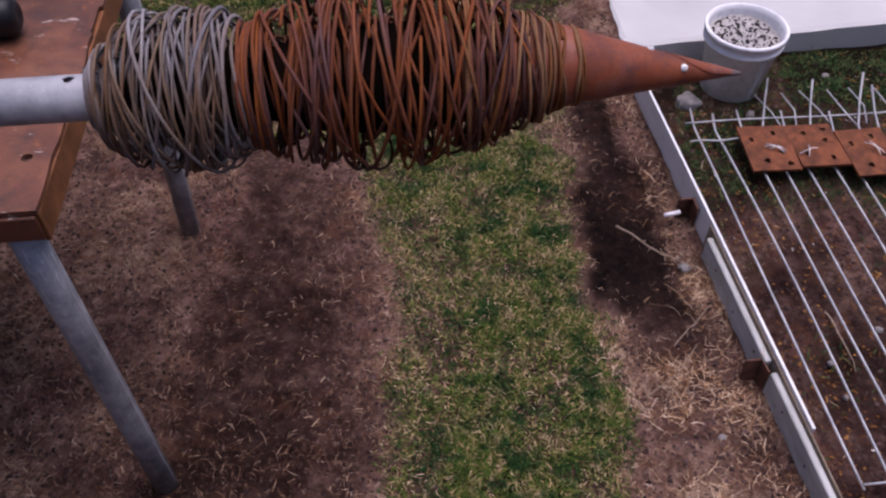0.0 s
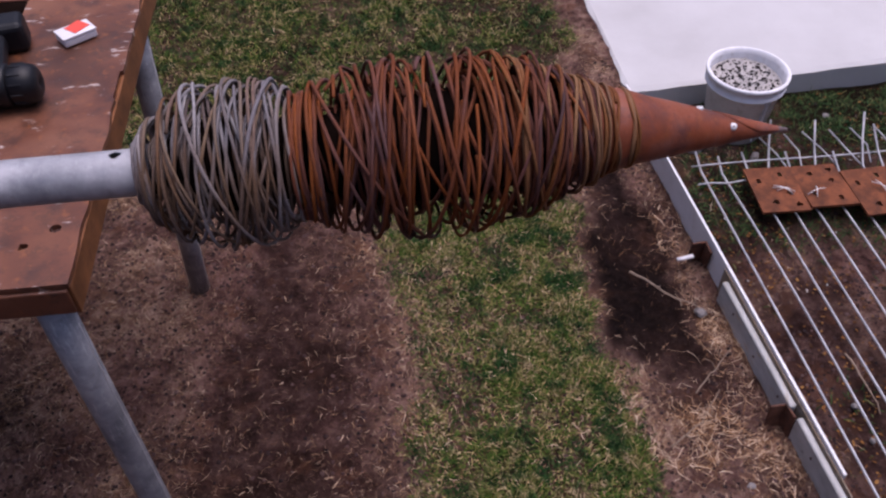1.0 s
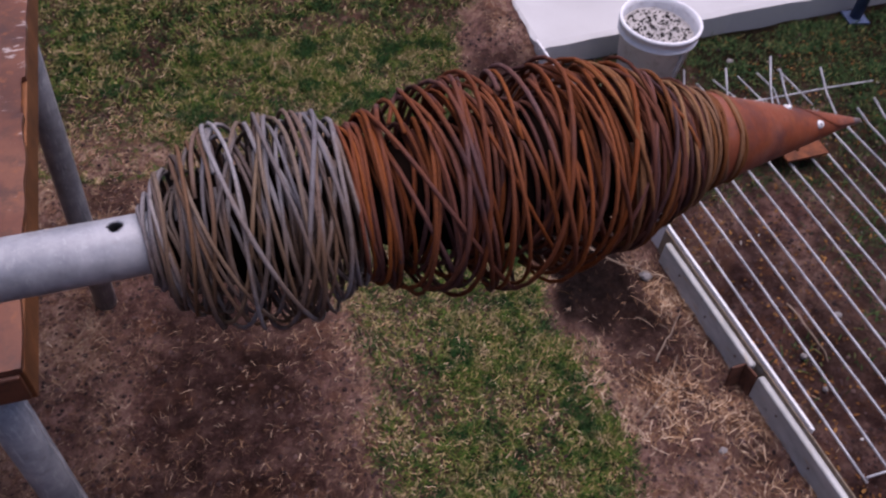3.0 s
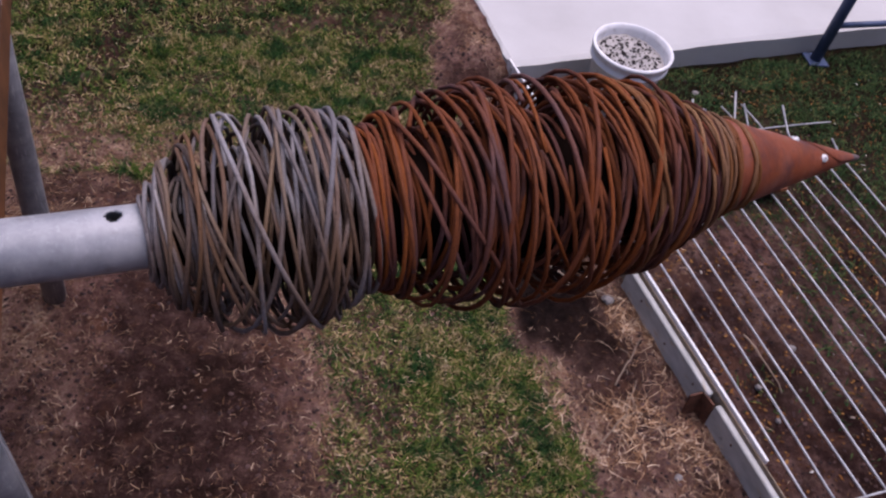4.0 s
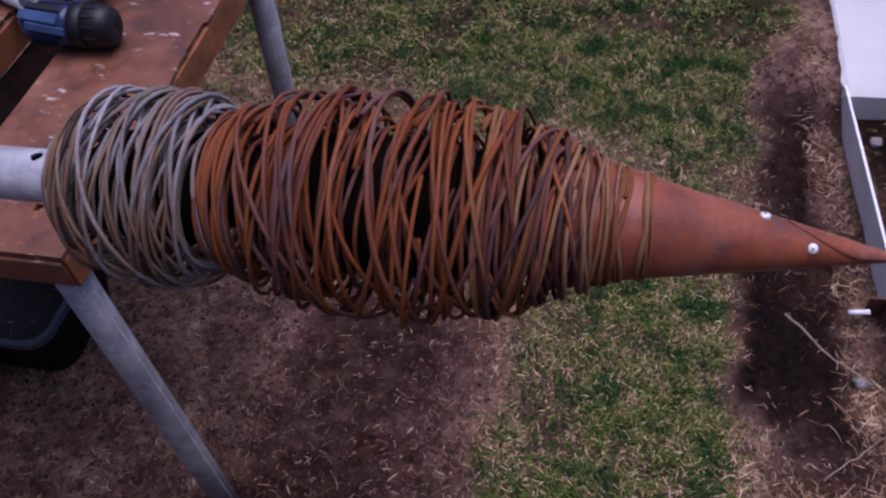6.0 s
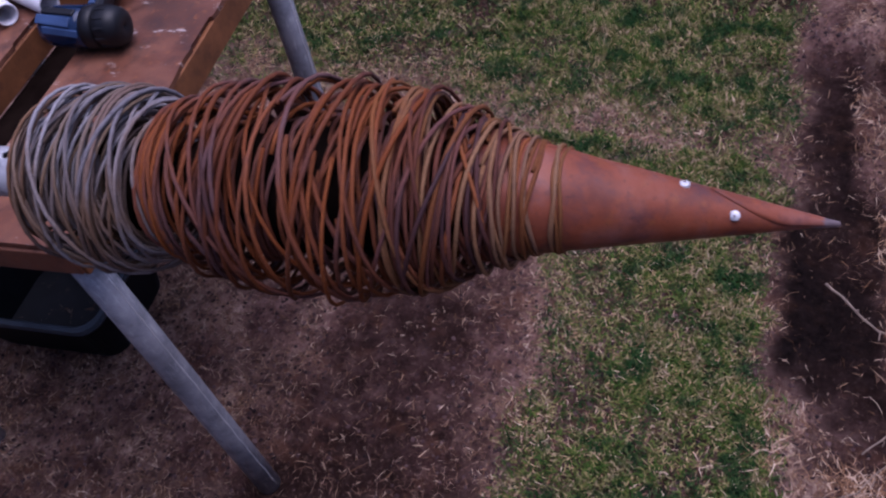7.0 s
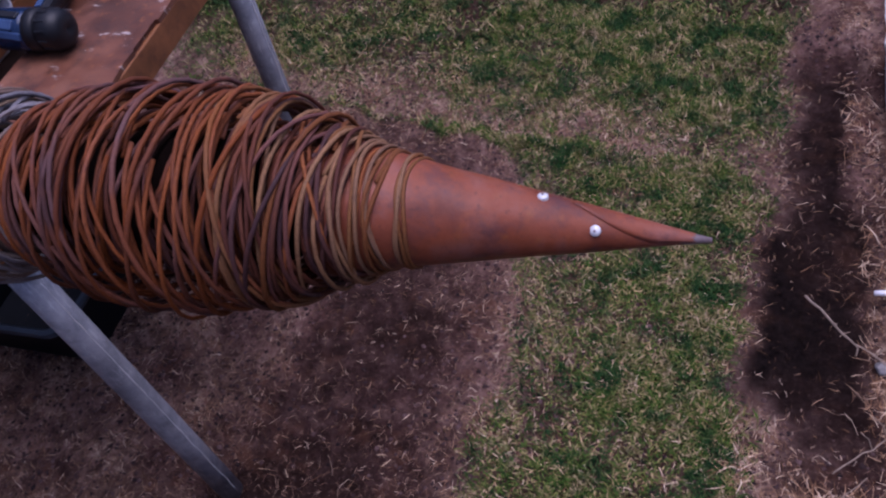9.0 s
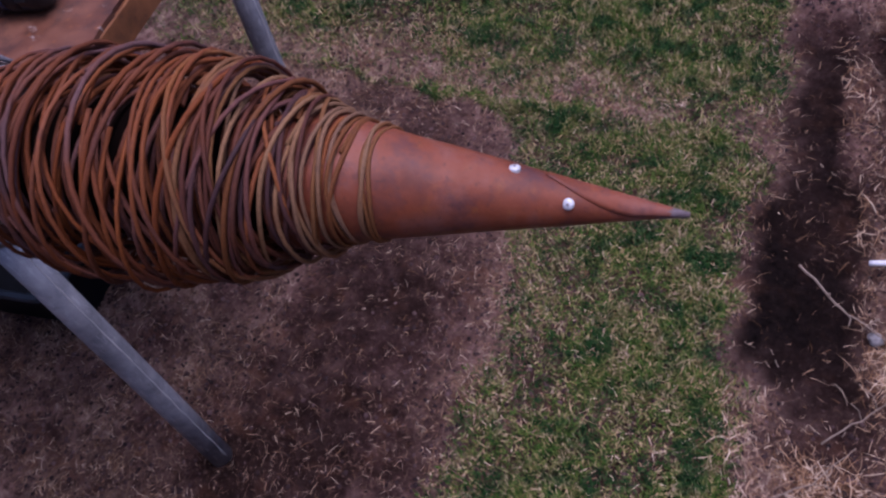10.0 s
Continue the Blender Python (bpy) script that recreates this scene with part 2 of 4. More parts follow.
M_CLOD = mat_blade("soil_clod", (0.0, (0.017, 0.010, 0.010)), (0.7, (0.056, 0.031, 0.028)), (1.0, (0.105, 0.063, 0.056)))


# ---- mesh helpers ----
def link(name, me, mat=None, parent=None, label="", smooth=False):
    if mat:
        me.materials.append(mat)
    if smooth:
        me.polygons.foreach_set("use_smooth", [True] * len(me.polygons))
    ob = new(name, me)
    if parent:
        ob.parent = parent
    return tagged(ob, label) if label else ob


def mesh(name, verts, faces):
    me = bpy.data.meshes.new(name)
    me.from_pydata([tuple(map(float, v)) for v in verts], [], [tuple(map(int, f)) for f in faces])
    me.update()
    return me


def part(name, bm, mat, parent=None, label="", smooth=False):
    me = bpy.data.meshes.new(name)
    bm.to_mesh(me)
    bm.free()
    return link(name, me, mat, parent, label, smooth)


def thing(name, label, category, group="", kind="", at=(0, 0, 0)):
    ob = new(name)
    ob.empty_display_size = 0.05
    ob.location = at
    return tagged(ob, label, category, group, kind)


def box(sx, sy, sz, m=Matrix(), bevel=0.0, seg=2):
    bm = bmesh.new()
    bmesh.ops.create_cube(bm, size=1, matrix=Matrix.Diagonal((sx, sy, sz, 1)))
    if bevel:
        bmesh.ops.bevel(bm, geom=bm.edges[:], offset=bevel, segments=seg, affect="EDGES", profile=0.5)
    bmesh.ops.transform(bm, matrix=m, verts=bm.verts)
    return bm


def join(*bms):
    out = bms[0]
    for b in bms[1:]:
        me = bpy.data.meshes.new("tmp")
        b.to_mesh(me)
        b.free()
        out.from_mesh(me)
        bpy.data.meshes.remove(me)
    return out


def frames(pts):
    pts = np.asarray(pts, float)
    tan = np.gradient(pts, axis=0)
    tan /= np.linalg.norm(tan, axis=1)[:, None] + 1e-12
    up = np.array([0.0, 0.0, 1.0]) if abs(tan[0][2]) < 0.9 else np.array([1.0, 0.0, 0.0])
    n = np.cross(tan[0], up)
    out = []
    for t in tan:
        n = n - t * np.dot(n, t)
        n /= np.linalg.norm(n)
        out.append((n.copy(), np.cross(t, n)))
    return pts, out


def tube(pts, r, sides=8, cap=True):
    """Vertices and faces of a round rod along the points; r is a number or one for each point."""
    pts, fr = frames(pts)
    r = np.broadcast_to(np.asarray(r, float), (len(pts),))
    a = np.linspace(0, 2 * math.pi, sides, endpoint=False)
    vs = [p + q * (np.cos(k) * n + np.sin(k) * b) for p, (n, b), q in zip(pts, fr, r) for k in a]
    fs = [(i * sides + j, i * sides + (j + 1) % sides, (i + 1) * sides + (j + 1) % sides, (i + 1) * sides + j) for i in range(len(pts) - 1) for j in range(sides)]
    if cap:
        fs += [tuple(range(sides))[::-1], tuple((len(pts) - 1) * sides + j for j in range(sides))]
    return vs, fs


def rod(name, pts, r, mat, parent=None, sides=8, label=""):
    return link(name, mesh(name, *tube(pts, r, sides)), mat, parent, label, True)


def lathe(profile, sides=48):
    """Vertices and faces of a turned shape about z from (radius, height) pairs."""
    a = np.linspace(0, 2 * math.pi, sides, endpoint=False)
    vs = [(r * math.cos(k), r * math.sin(k), z) for r, z in profile for k in a]
    fs = [(i * sides + j, i * sides + (j + 1) % sides, (i + 1) * sides + (j + 1) % sides, (i + 1) * sides + j) for i in range(len(profile) - 1) for j in range(sides)]
    return vs, fs


# ---- ground ----
def fbm(x, y, scale, seed=0.0, octaves=3):
    """Smooth value noise on arrays, about -1 to 1."""
    out, amp, tot = 0.0, 1.0, 0.0
    for o in range(octaves):
        fx, fy = x * scale + seed * 13.7 + o * 5.1, y * scale + seed * 7.3 + o * 9.7
        ix, iy = np.floor(fx), np.floor(fy)
        u, v = fx - ix, fy - iy
        u, v = u * u * (3 - 2 * u), v * v * (3 - 2 * v)

        def h(a, b):
            s = np.sin(a * 127.1 + b * 311.7 + seed * 17.0 + o * 3.3) * 43758.5453
            return (s - np.floor(s)) * 2 - 1

        n = (h(ix, iy) * (1 - u) + h(ix + 1, iy) * u) * (1 - v) + (h(ix, iy + 1) * (1 - u) + h(ix + 1, iy + 1) * u) * v
        out, tot, amp, scale = out + amp * n, tot + amp, amp * 0.5, scale * 2.1
    return out / tot


def step(a, b, x):
    t = np.clip((x - a) / (b - a), 0, 1)
    return t * t * (3 - 2 * t)


def bx(y):
    """x of the formwork board's foot at y."""
    return 0.545 + (2.287 - y) * 0.2349


def covers(x, y):
    """Shares of green lawn, dry grass, damp dark soil at places of the ground."""
    w1, w2 = fbm(x, y, 6, 1), fbm(x, y, 14, 2)
    xs, ys = x + 0.05 * w1 + 0.03 * w2, y + 0.05 * fbm(x, y, 6, 3) + 0.03 * fbm(x, y, 15, 4)
    left = np.interp(ys, [0.5, 0.85, 1.4, 1.55, 1.83, 1.95, 2.05], [-0.05, -0.07, -0.12, -0.16, -0.30, -0.40, -3.0])
    right = np.interp(ys, [0.5, 1.1, 1.5, 1.9, 2.2, 2.5, 2.7, 5.0], [0.52, 0.47, 0.38, 0.33, 0.30, 0.27, 0.36, 0.10])
    lawn = step(-0.03, 0.05, xs - left) * step(-0.03, 0.05, right - xs)
    far = step(2.0, 2.2, ys)
    green = lawn * np.where(ys > 2.0, np.maximum((0.75 + 0.25 * step(-0.5, 0.1, fbm(x, y, 5, 9))) * far, 0.2), 1.0)
    green = green * (0.45 + 0.55 * step(-0.35, 0.25, fbm(x, y, 9, 5))) * np.where(ys < 2.0, 0.55 + 0.45 * step(0.02, 0.26, xs - left), 1.0)
    rim = np.exp(-((xs - left) / 0.07) ** 2) + np.exp(-((xs - right) / 0.07) ** 2)
    dry = np.clip(0.6 * rim + 1.0 * np.exp(-((ys - 2.08) / 0.15) ** 2) * (xs < 0.1), 0, 1)
    under = step(-0.58, -0.72, xs) * step(2.15, 1.9, ys)
    dry = np.maximum(dry, 0.9 * under * step(-0.6, 0.3, fbm(x, y, 8, 6)))
    near_board = (xs > right) * (x < bx(y) + 0.02)
    strip = near_board * step(-0.02, 0.07, xs - right - 0.07 * step(1.4, 1.2, ys)) * np.maximum(step(1.15, 1.40, ys), 0.55 * step(-0.15, 0.45, fbm(x, y, 5, 14)) * step(0.75, 0.9, ys)) * step(2.48, 2.34, ys) * step(-0.02, 0.07, bx(y) - 0.04 - xs)
    dry = np.maximum(dry, near_board * (1 - strip) * (0.10 + 0.75 * step(-0.20, 0.35, fbm(x, y, 7, 8))))
    bed = step(0.0, 0.03, x - bx(y) - 0.05)
    green = np.maximum(green * (1 - bed), bed * 0.85 * step(-0.45, 0.15, fbm(x, y, 4, 11)) * step(0.9, 2.6, y))
    green = np.maximum(green, bed * step(2.15, 2.35, ys) * step(1.0, 1.1, x) * 0.9)
    dry = np.clip(dry * (1 - bed) + bed * 0.6 * step(-0.1, 0.4, fbm(x, y, 6, 12)), 0, 1)
    dark = np.clip(strip * (0.9 + 0.2 * w1) + 0.45 * bed * step(-0.5, 0.2, fbm(x, y, 5, 13)), 0, 1)
    dark = np.maximum(dark, 0.60 * (1 - lawn) * step(-0.61, -0.56, xs) * step(0.0, 0.3, left - xs) * (ys < 2.0))
    return np.clip(green, 0, 1), dry, dark


def relief(x, y):
    g, d, k = covers(x, y)
    edge = 0.532 - 0.183 * (y - 2.411)
    bank = 0.078 * step(0.45, 0.02, edge - x) * step(2.30, 2.50, y) * (x < edge + 0.03)
    return bank + 0.010 * fbm(x, y, 5, 20) + 0.006 * fbm(x, y, 26, 21, 4) * (1.2 - g) + 0.006 * g - 0.012 * k


def ground_sheet():
    xs = np.concatenate([[-60, -25, -10, -5, -3.2], np.arange(-2.4, 2.4, 0.016), [3.2, 5, 10, 25, 60]])
    ys = np.concatenate([[-60, -25, -10, -4, -1.5, -0.4], np.arange(0.2, 4.6, 0.016), [5.4, 7, 12, 26, 60]])
    X, Y = np.meshgrid(xs, ys)
    g, d, k = covers(X, Y)
    inner = (abs(X) < 2.4) & (Y > 0.2) & (Y < 4.6)
    Z = np.where(inner, relief(X, Y), 0.0)
    nx, ny = len(xs), len(ys)
    i = np.arange(nx * ny).reshape(ny, nx)
    q = np.stack([i[:-1, :-1], i[:-1, 1:], i[1:, 1:], i[1:, :-1]], -1).reshape(-1, 4)
    me = bpy.data.meshes.new("ground")
    me.vertices.add(nx * ny)
    me.vertices.foreach_set("co", np.stack([X, Y, Z], -1).ravel())
    me.loops.add(q.size)
    me.loops.foreach_set("vertex_index", q.ravel())
    me.polygons.add(len(q))
    me.polygons.foreach_set("loop_start", np.arange(0, q.size, 4))
    me.update(calc_edges=True)
    for n, v in (("green", g), ("dry", d), ("dark", k)):
        me.attributes.new(n, "FLOAT", "POINT").data.foreach_set("value", np.ascontiguousarray(v.ravel(), dtype=np.float32))
    ob = link("ground", me, M_GROUND, None, "", True)
    return tagged(ob, "brown garden soil with green lawn and dry patches", "ground", "", "structure")


def blades(name, label, category, mat, x, y, length, width, lean, curl, rng, lift=0.0, bend=0.25):
    """Many thin bent blades of three lengths each, standing or lying on the ground at x, y."""
    n = len(x)
    z = relief(x, y) + lift
    a = rng.uniform(0, 2 * math.pi, n)
    d = np.stack([np.cos(a), np.sin(a)], -1)
    s = np.stack([-np.sin(a), np.cos(a)], -1)
    swerve = rng.normal(0, bend, n)
    v = np.zeros((n, 7, 3))
    for k, (f, w) in enumerate(((0.0, 0.8), (0.38, 1.0), (0.74, 0.75), (1.0, 0.0))):
        ang = np.minimum(lean * (1 + curl * f), 1.60)
        mid = np.stack([x, y], -1) + d * (length * f * np.sin(ang))[:, None] + s * (length * swerve * f * f)[:, None]
        up = z + np.maximum(length * f * np.cos(ang), -0.002)
        for j, sg in enumerate((-0.5, 0.5) if k < 3 else (0.0,)):
            v[:, 2 * k + j, :2] = mid + s * (sg * w * width)[:, None]
            v[:, 2 * k + j, 2] = up
    base = np.arange(n)[:, None] * 7
    quad = np.concatenate([(base + np.array(q)).reshape(-1, 4) for q in ((0, 1, 3, 2), (2, 3, 5, 4))]).ravel()
    tri_ = (base + np.array([4, 5, 6])).ravel()
    me = bpy.data.meshes.new(name)
    me.vertices.add(n * 7)
    me.vertices.foreach_set("co", v.ravel())
    me.loops.add(n * 11)
    me.loops.foreach_set("vertex_index", np.concatenate([quad, tri_]))
    me.polygons.add(n * 3)
    me.polygons.foreach_set("loop_start", np.concatenate([np.arange(0, 8 * n, 4), 8 * n + np.arange(0, 3 * n, 3)]))
    me.update(calc_edges=True)
    return tagged(link(name, me, mat), label, category, "", "stuff")


def scatter(rng, n, x0, x1, y0, y1, share):
    x, y = rng.uniform(x0, x1, n), rng.uniform(y0, y1, n)
    keep = rng.uniform(0, 1, n) < share(x, y)
    blocked = (y > 2.40 + 0.22 * (x - 0.52)) & (x > 0.52 - 0.15 * (y - 2.4))
    return x[keep & ~blocked], y[keep & ~blocked]


ground_sheet()

# ---- unseen walls added around the yard to block light from the horizon ----
for name, x, y, w, d in (("wall_north", 0.5, 9.0, 13.0, 0.2), ("wall_south", 0.5, -3.6, 13.0, 0.2), ("wall_west", -3.9, 2.7, 0.2, 12.4), ("wall_east", 6.4, 2.7, 0.2, 12.4)):
    tagged(part(name, box(w, d, 3.1, Matrix.Translation((x, y, 1.45)), 0.01), M_WALL), "plain unseen wall added to block low sky light", "wall", "", "structure")

# ---- concrete slab ----
SLAB_H = 0.088
YAW = 10.0


def slab():
    """Pale slab whose front edge runs from the formwork's end to the right."""
    c, e1, e2 = Vector((0.532, 2.411)), Vector((0.973, 0.232)), Vector((-0.180, 0.984))
    bm = bmesh.new()
    nx, ny = 60, 40
    rng = random.Random(4)
    grid = []
    for j in range(ny + 1):
        for i in range(nx + 1):
            u, v = (i / nx) ** 1.5 * 6.0, (j / ny) ** 1.5 * 6.0
            p = c + e1 * u + e2 * v
            jig = rng.uniform(-0.006, 0.006)
            if i == 0:
                p = p + e1 * jig
            if j == 0:
                p = p + e2 * jig * 0.6
            grid.append(bm.verts.new((p.x, p.y, SLAB_H - (0.006 if i == 0 or j == 0 else 0) + 0.002 * noise.noise((p.x * 3, p.y * 3, 0)))))
    at = lambda i, j: grid[j * (nx + 1) + i]
    for j in range(ny):
        for i in range(nx):
            bm.faces.new((at(i, j), at(i + 1, j), at(i + 1, j + 1), at(i, j + 1)))
    for edge in bm.edges[:]:
        if edge.is_boundary:
            a, b = edge.verts
            lo = [bm.verts.new((v.co.x, v.co.y, -0.05)) for v in (a, b)]
            bm.faces.new((a, b, lo[1], lo[0]))
    bmesh.ops.remove_doubles(bm, verts=bm.verts, dist=0.0004)
    bmesh.ops.recalc_face_normals(bm, faces=bm.faces)
    return tagged(part("pavement", bm, M_CONC), "pale grey poured concrete slab with a rough edge", "concrete slab", "", "structure")


slab()

# ---- formwork board with white capping ----
B0, B1 = Vector((0.519, 2.287, 0)), Vector((0.858, 0.844, 0))
BD = (B1 - B0).normalized()
BN = Vector((-BD.y, BD.x, 0))
BROT = Matrix.Rotation(math.atan2(BD.y, BD.x), 4, "Z")


def along(s, n, z):
    """A place s along the board from its far end, n to its right side, z up."""
    return B0 + BD * s + BN * n + Vector((0, 0, z))


def plank(s0, s1, n0, n1, z0, z1, bevel=0.003):
    c = along((s0 + s1) / 2, (n0 + n1) / 2, (z0 + z1) / 2)
    return box(s1 - s0, n1 - n0, z1 - z0, Matrix.Translation(c) @ BROT, bevel)


def formwork():
    t = thing("formwork_board", "weathered grey timber formwork board with white metal capping", "formwork", at=tuple(along(0.8, 0.02, 0)))
    inv = Matrix.Translation(-t.location)

    def add(name, bm, m, label=""):
        bmesh.ops.transform(bm, matrix=inv, verts=bm.verts)
        return part(name, bm, m, t, label)

    for s0, s1 in ((0.735, 1.135), (1.165, 2.05)):
        board = add("board", plank(s0, s1, 0.018, 0.036, -0.06, 0.074, 0.005), M_BOARD)
        for k in range(3):
            q = along(s0 + 0.09 + 0.13 * k, 0.0175, 0.045 - 0.012 * (k % 2)) - t.location
            m = Matrix.Translation(q) @ BN.to_track_quat("Z", "Y").to_matrix().to_4x4()
            me = mesh("nail", *lathe([(0.0, -0.0014), (0.003, -0.001), (0.0036, 0.001), (0.0036, 0.004)], 10))
            me.transform(m)
            link("nail", me, M_DARK_RUST, board, "", True)
    add("backing_board", plank(0.70, 2.06, 0.0365, 0.0405, -0.06, 0.084, 0.001), M_TIMBER, "cement-stained timber backing board")
    add("capping", plank(-0.15, 1.33, 0.041, 0.049, -0.05, 0.095, 0.002), M_WHITE, "white painted metal capping")


formwork()


def stake(s, lean, tall):
    t = thing("iron_stake", "short rusted angle-iron stake driven beside the board", "stake", "iron stakes", at=tuple(along(s, -0.022 + (0.04 if s < 0.7 else 0.022), 0)))
    m = Matrix.Rotation(radians(lean), 4, "X") @ BROT
    part("flange", box(0.044, 0.006, tall + 0.1, m @ Matrix.Translation((0, 0.016, tall / 2 - 0.05)), 0.0015), M_DARK_RUST, t)
    part("flange", box(0.006, 0.038, tall + 0.1, m @ Matrix.Translation((-0.02, -0.006, tall / 2 - 0.05)), 0.0015), M_DARK_RUST, t)
    return t


stake(0.60, 6, 0.075)
stake(1.15, -8, 0.070)
rod("white_peg", [along(0.60, -0.048, 0.03), along(0.60, -0.033, 0.032), along(0.602, -0.003, 0.04)], [0.006, 0.0065, 0.0065], M_CLEAR)
tagged(bpy.data.objects["white_peg"], "short white plastic peg beside a rusted stake", "peg")


# ---- welded rod panel on the bed ----
def rod_panel():
    t = thing("rod_panel", "long panel of galvanised steel rods lying on the bed", "steel mesh", at=(1.1, 1.6, 0))
    o = Vector(t.location)
    rng = random.Random(12)
    z = 0.034
    dirv = Vector((0.205, -0.979, 0))
    for i in range(13):
        x0 = 0.828 + 0.0725 * i + rng.uniform(-0.005, 0.005)
        p = Vector((x0, 1.607, z))
        far, near = 0.50 + (0.17 if i in (3, 5, 7, 8, 10) else 0.05) + rng.uniform(-0.03, 0.03), 0.72 + rng.uniform(-0.02, 0.02)
        pts = []
        bend = rng.uniform(-0.010, 0.010)
        for k in np.linspace(-far, near, 18):
            q = p + dirv * k + Vector((bend * math.sin(k * 3.0 + i), 0, 0.005 * math.sin(k * 4 + i * 2)))
            over = max(0.0, -k - 0.50)
            q.z += over * over * 1.6 + over * 0.15
            q.x += over * (0.34 if i % 2 else 0.12)
            pts.append(q - o)
        rod("rod", pts, 0.0033, M_ROD, t, 7)
    cross = Vector((0.985, 0.172, 0))
    for y0, n, x0 in ((2.085, 0.95, 0.705), (2.000, 0.18, 0.712), (0.905, 0.95, 0.97)):
        pts = [Vector((x0, y0, z + 0.0085)) + cross * (n * k) + Vector((0, 0, 0.003 * math.sin(k * 9))) - o for k in np.linspace(0, 1, 12)]
        rod("cross_rod", pts, 0.0028, M_ROD, t, 7)
    for i in range(6):
        a = Vector((0.98 + 0.075 * i, 2.16 + 0.015 * i, 0.045))
        b = a + Vector((rng.uniform(-0.02, 0.05), rng.uniform(-0.09, -0.05), -0.012))
        rod("bent_rod", [a + Vector((-0.05 + 0.03 * rng.random(), 0.07, 0.012)) - o, a - o, (a + b) / 2 - o, b - o], 0.0026, M_ROD, t, 6)


rod_panel()


def steel_plate(x, y, yaw, tilt, holes):
    t = thing("drilled_plate", "rusted flat steel plate with drilled holes lying on the rods", "steel plate", "steel plates", at=(x, y, 0.052))
    w, d, th = 0.146, 0.188, 0.008
    bm = bmesh.new()
    m = Matrix.Rotation(radians(yaw), 4, "Z") @ Matrix.Rotation(radians(tilt), 4, "X")
    rad = 0.0085

    nx, ny = int(w / 0.006), int(d / 0.006)
    for i in range(nx):
        for j in range(ny):
            cx, cy = (i + 0.5) * w / nx - w / 2, (j + 0.5) * d / ny - d / 2
            if min([math.hypot(cx - hx, cy - hy) for hx, hy in holes]) < rad:
                continue
            c = [bm.verts.new((cx + sx * w / nx / 2, cy + sy * d / ny / 2, th)) for sx, sy in ((-1, -1), (1, -1), (1, 1), (-1, 1))]
            bm.faces.new(c)
    bmesh.ops.remove_doubles(bm, verts=bm.verts, dist=0.0005)
    ex = bmesh.ops.extrude_face_region(bm, geom=bm.faces[:])
    bmesh.ops.translate(bm, vec=(0, 0, -th), verts=[v for v in ex["geom"] if isinstance(v, bmesh.types.BMVert)])
    bmesh.ops.recalc_face_normals(bm, faces=bm.faces)
    bmesh.ops.transform(bm, matrix=m, verts=bm.verts)
    part("plate", bm, M_SCRAP, t)
    return t


HOLES = [(-0.042, 0.035), (0.03, 0.062), (0.035, -0.02), (-0.02, -0.055), (0.045, -0.068)]
steel_plate(0.938, 1.974, 8, 2, HOLES)
steel_plate(1.082, 2.000, 9, -2, [(x, -y) for x, y in HOLES])
steel_plate(1.236, 1.985, 12, 3, HOLES[:4])


def tie_wire(x, y, z, n, seed):
    rng = random.Random(seed)
    t = thing("tie_wire", "loose scrap of bright tie wire on a rusted plate", "wire", "tie wire scraps", at=(x, y, z))
    for i in range(n):
        a = rng.uniform(0, math.pi)
        l = rng.uniform(0.018, 0.034)
        d = Vector((math.cos(a), math.sin(a), 0)) * l
        rod("strand", [-d, d * -0.3 + Vector((0, 0, 0.008)), d * 0.3 + Vector((0, 0, 0.01)), d + Vector((0, 0, 0.004))], 0.0014, M_STEEL, t, 5)


tie_wire(0.955, 1.965, 0.064, 3, 2)
tie_wire(1.25, 1.99, 0.066, 2, 5)
tie_wire(1.05, 1.96, 0.066, 2, 9)


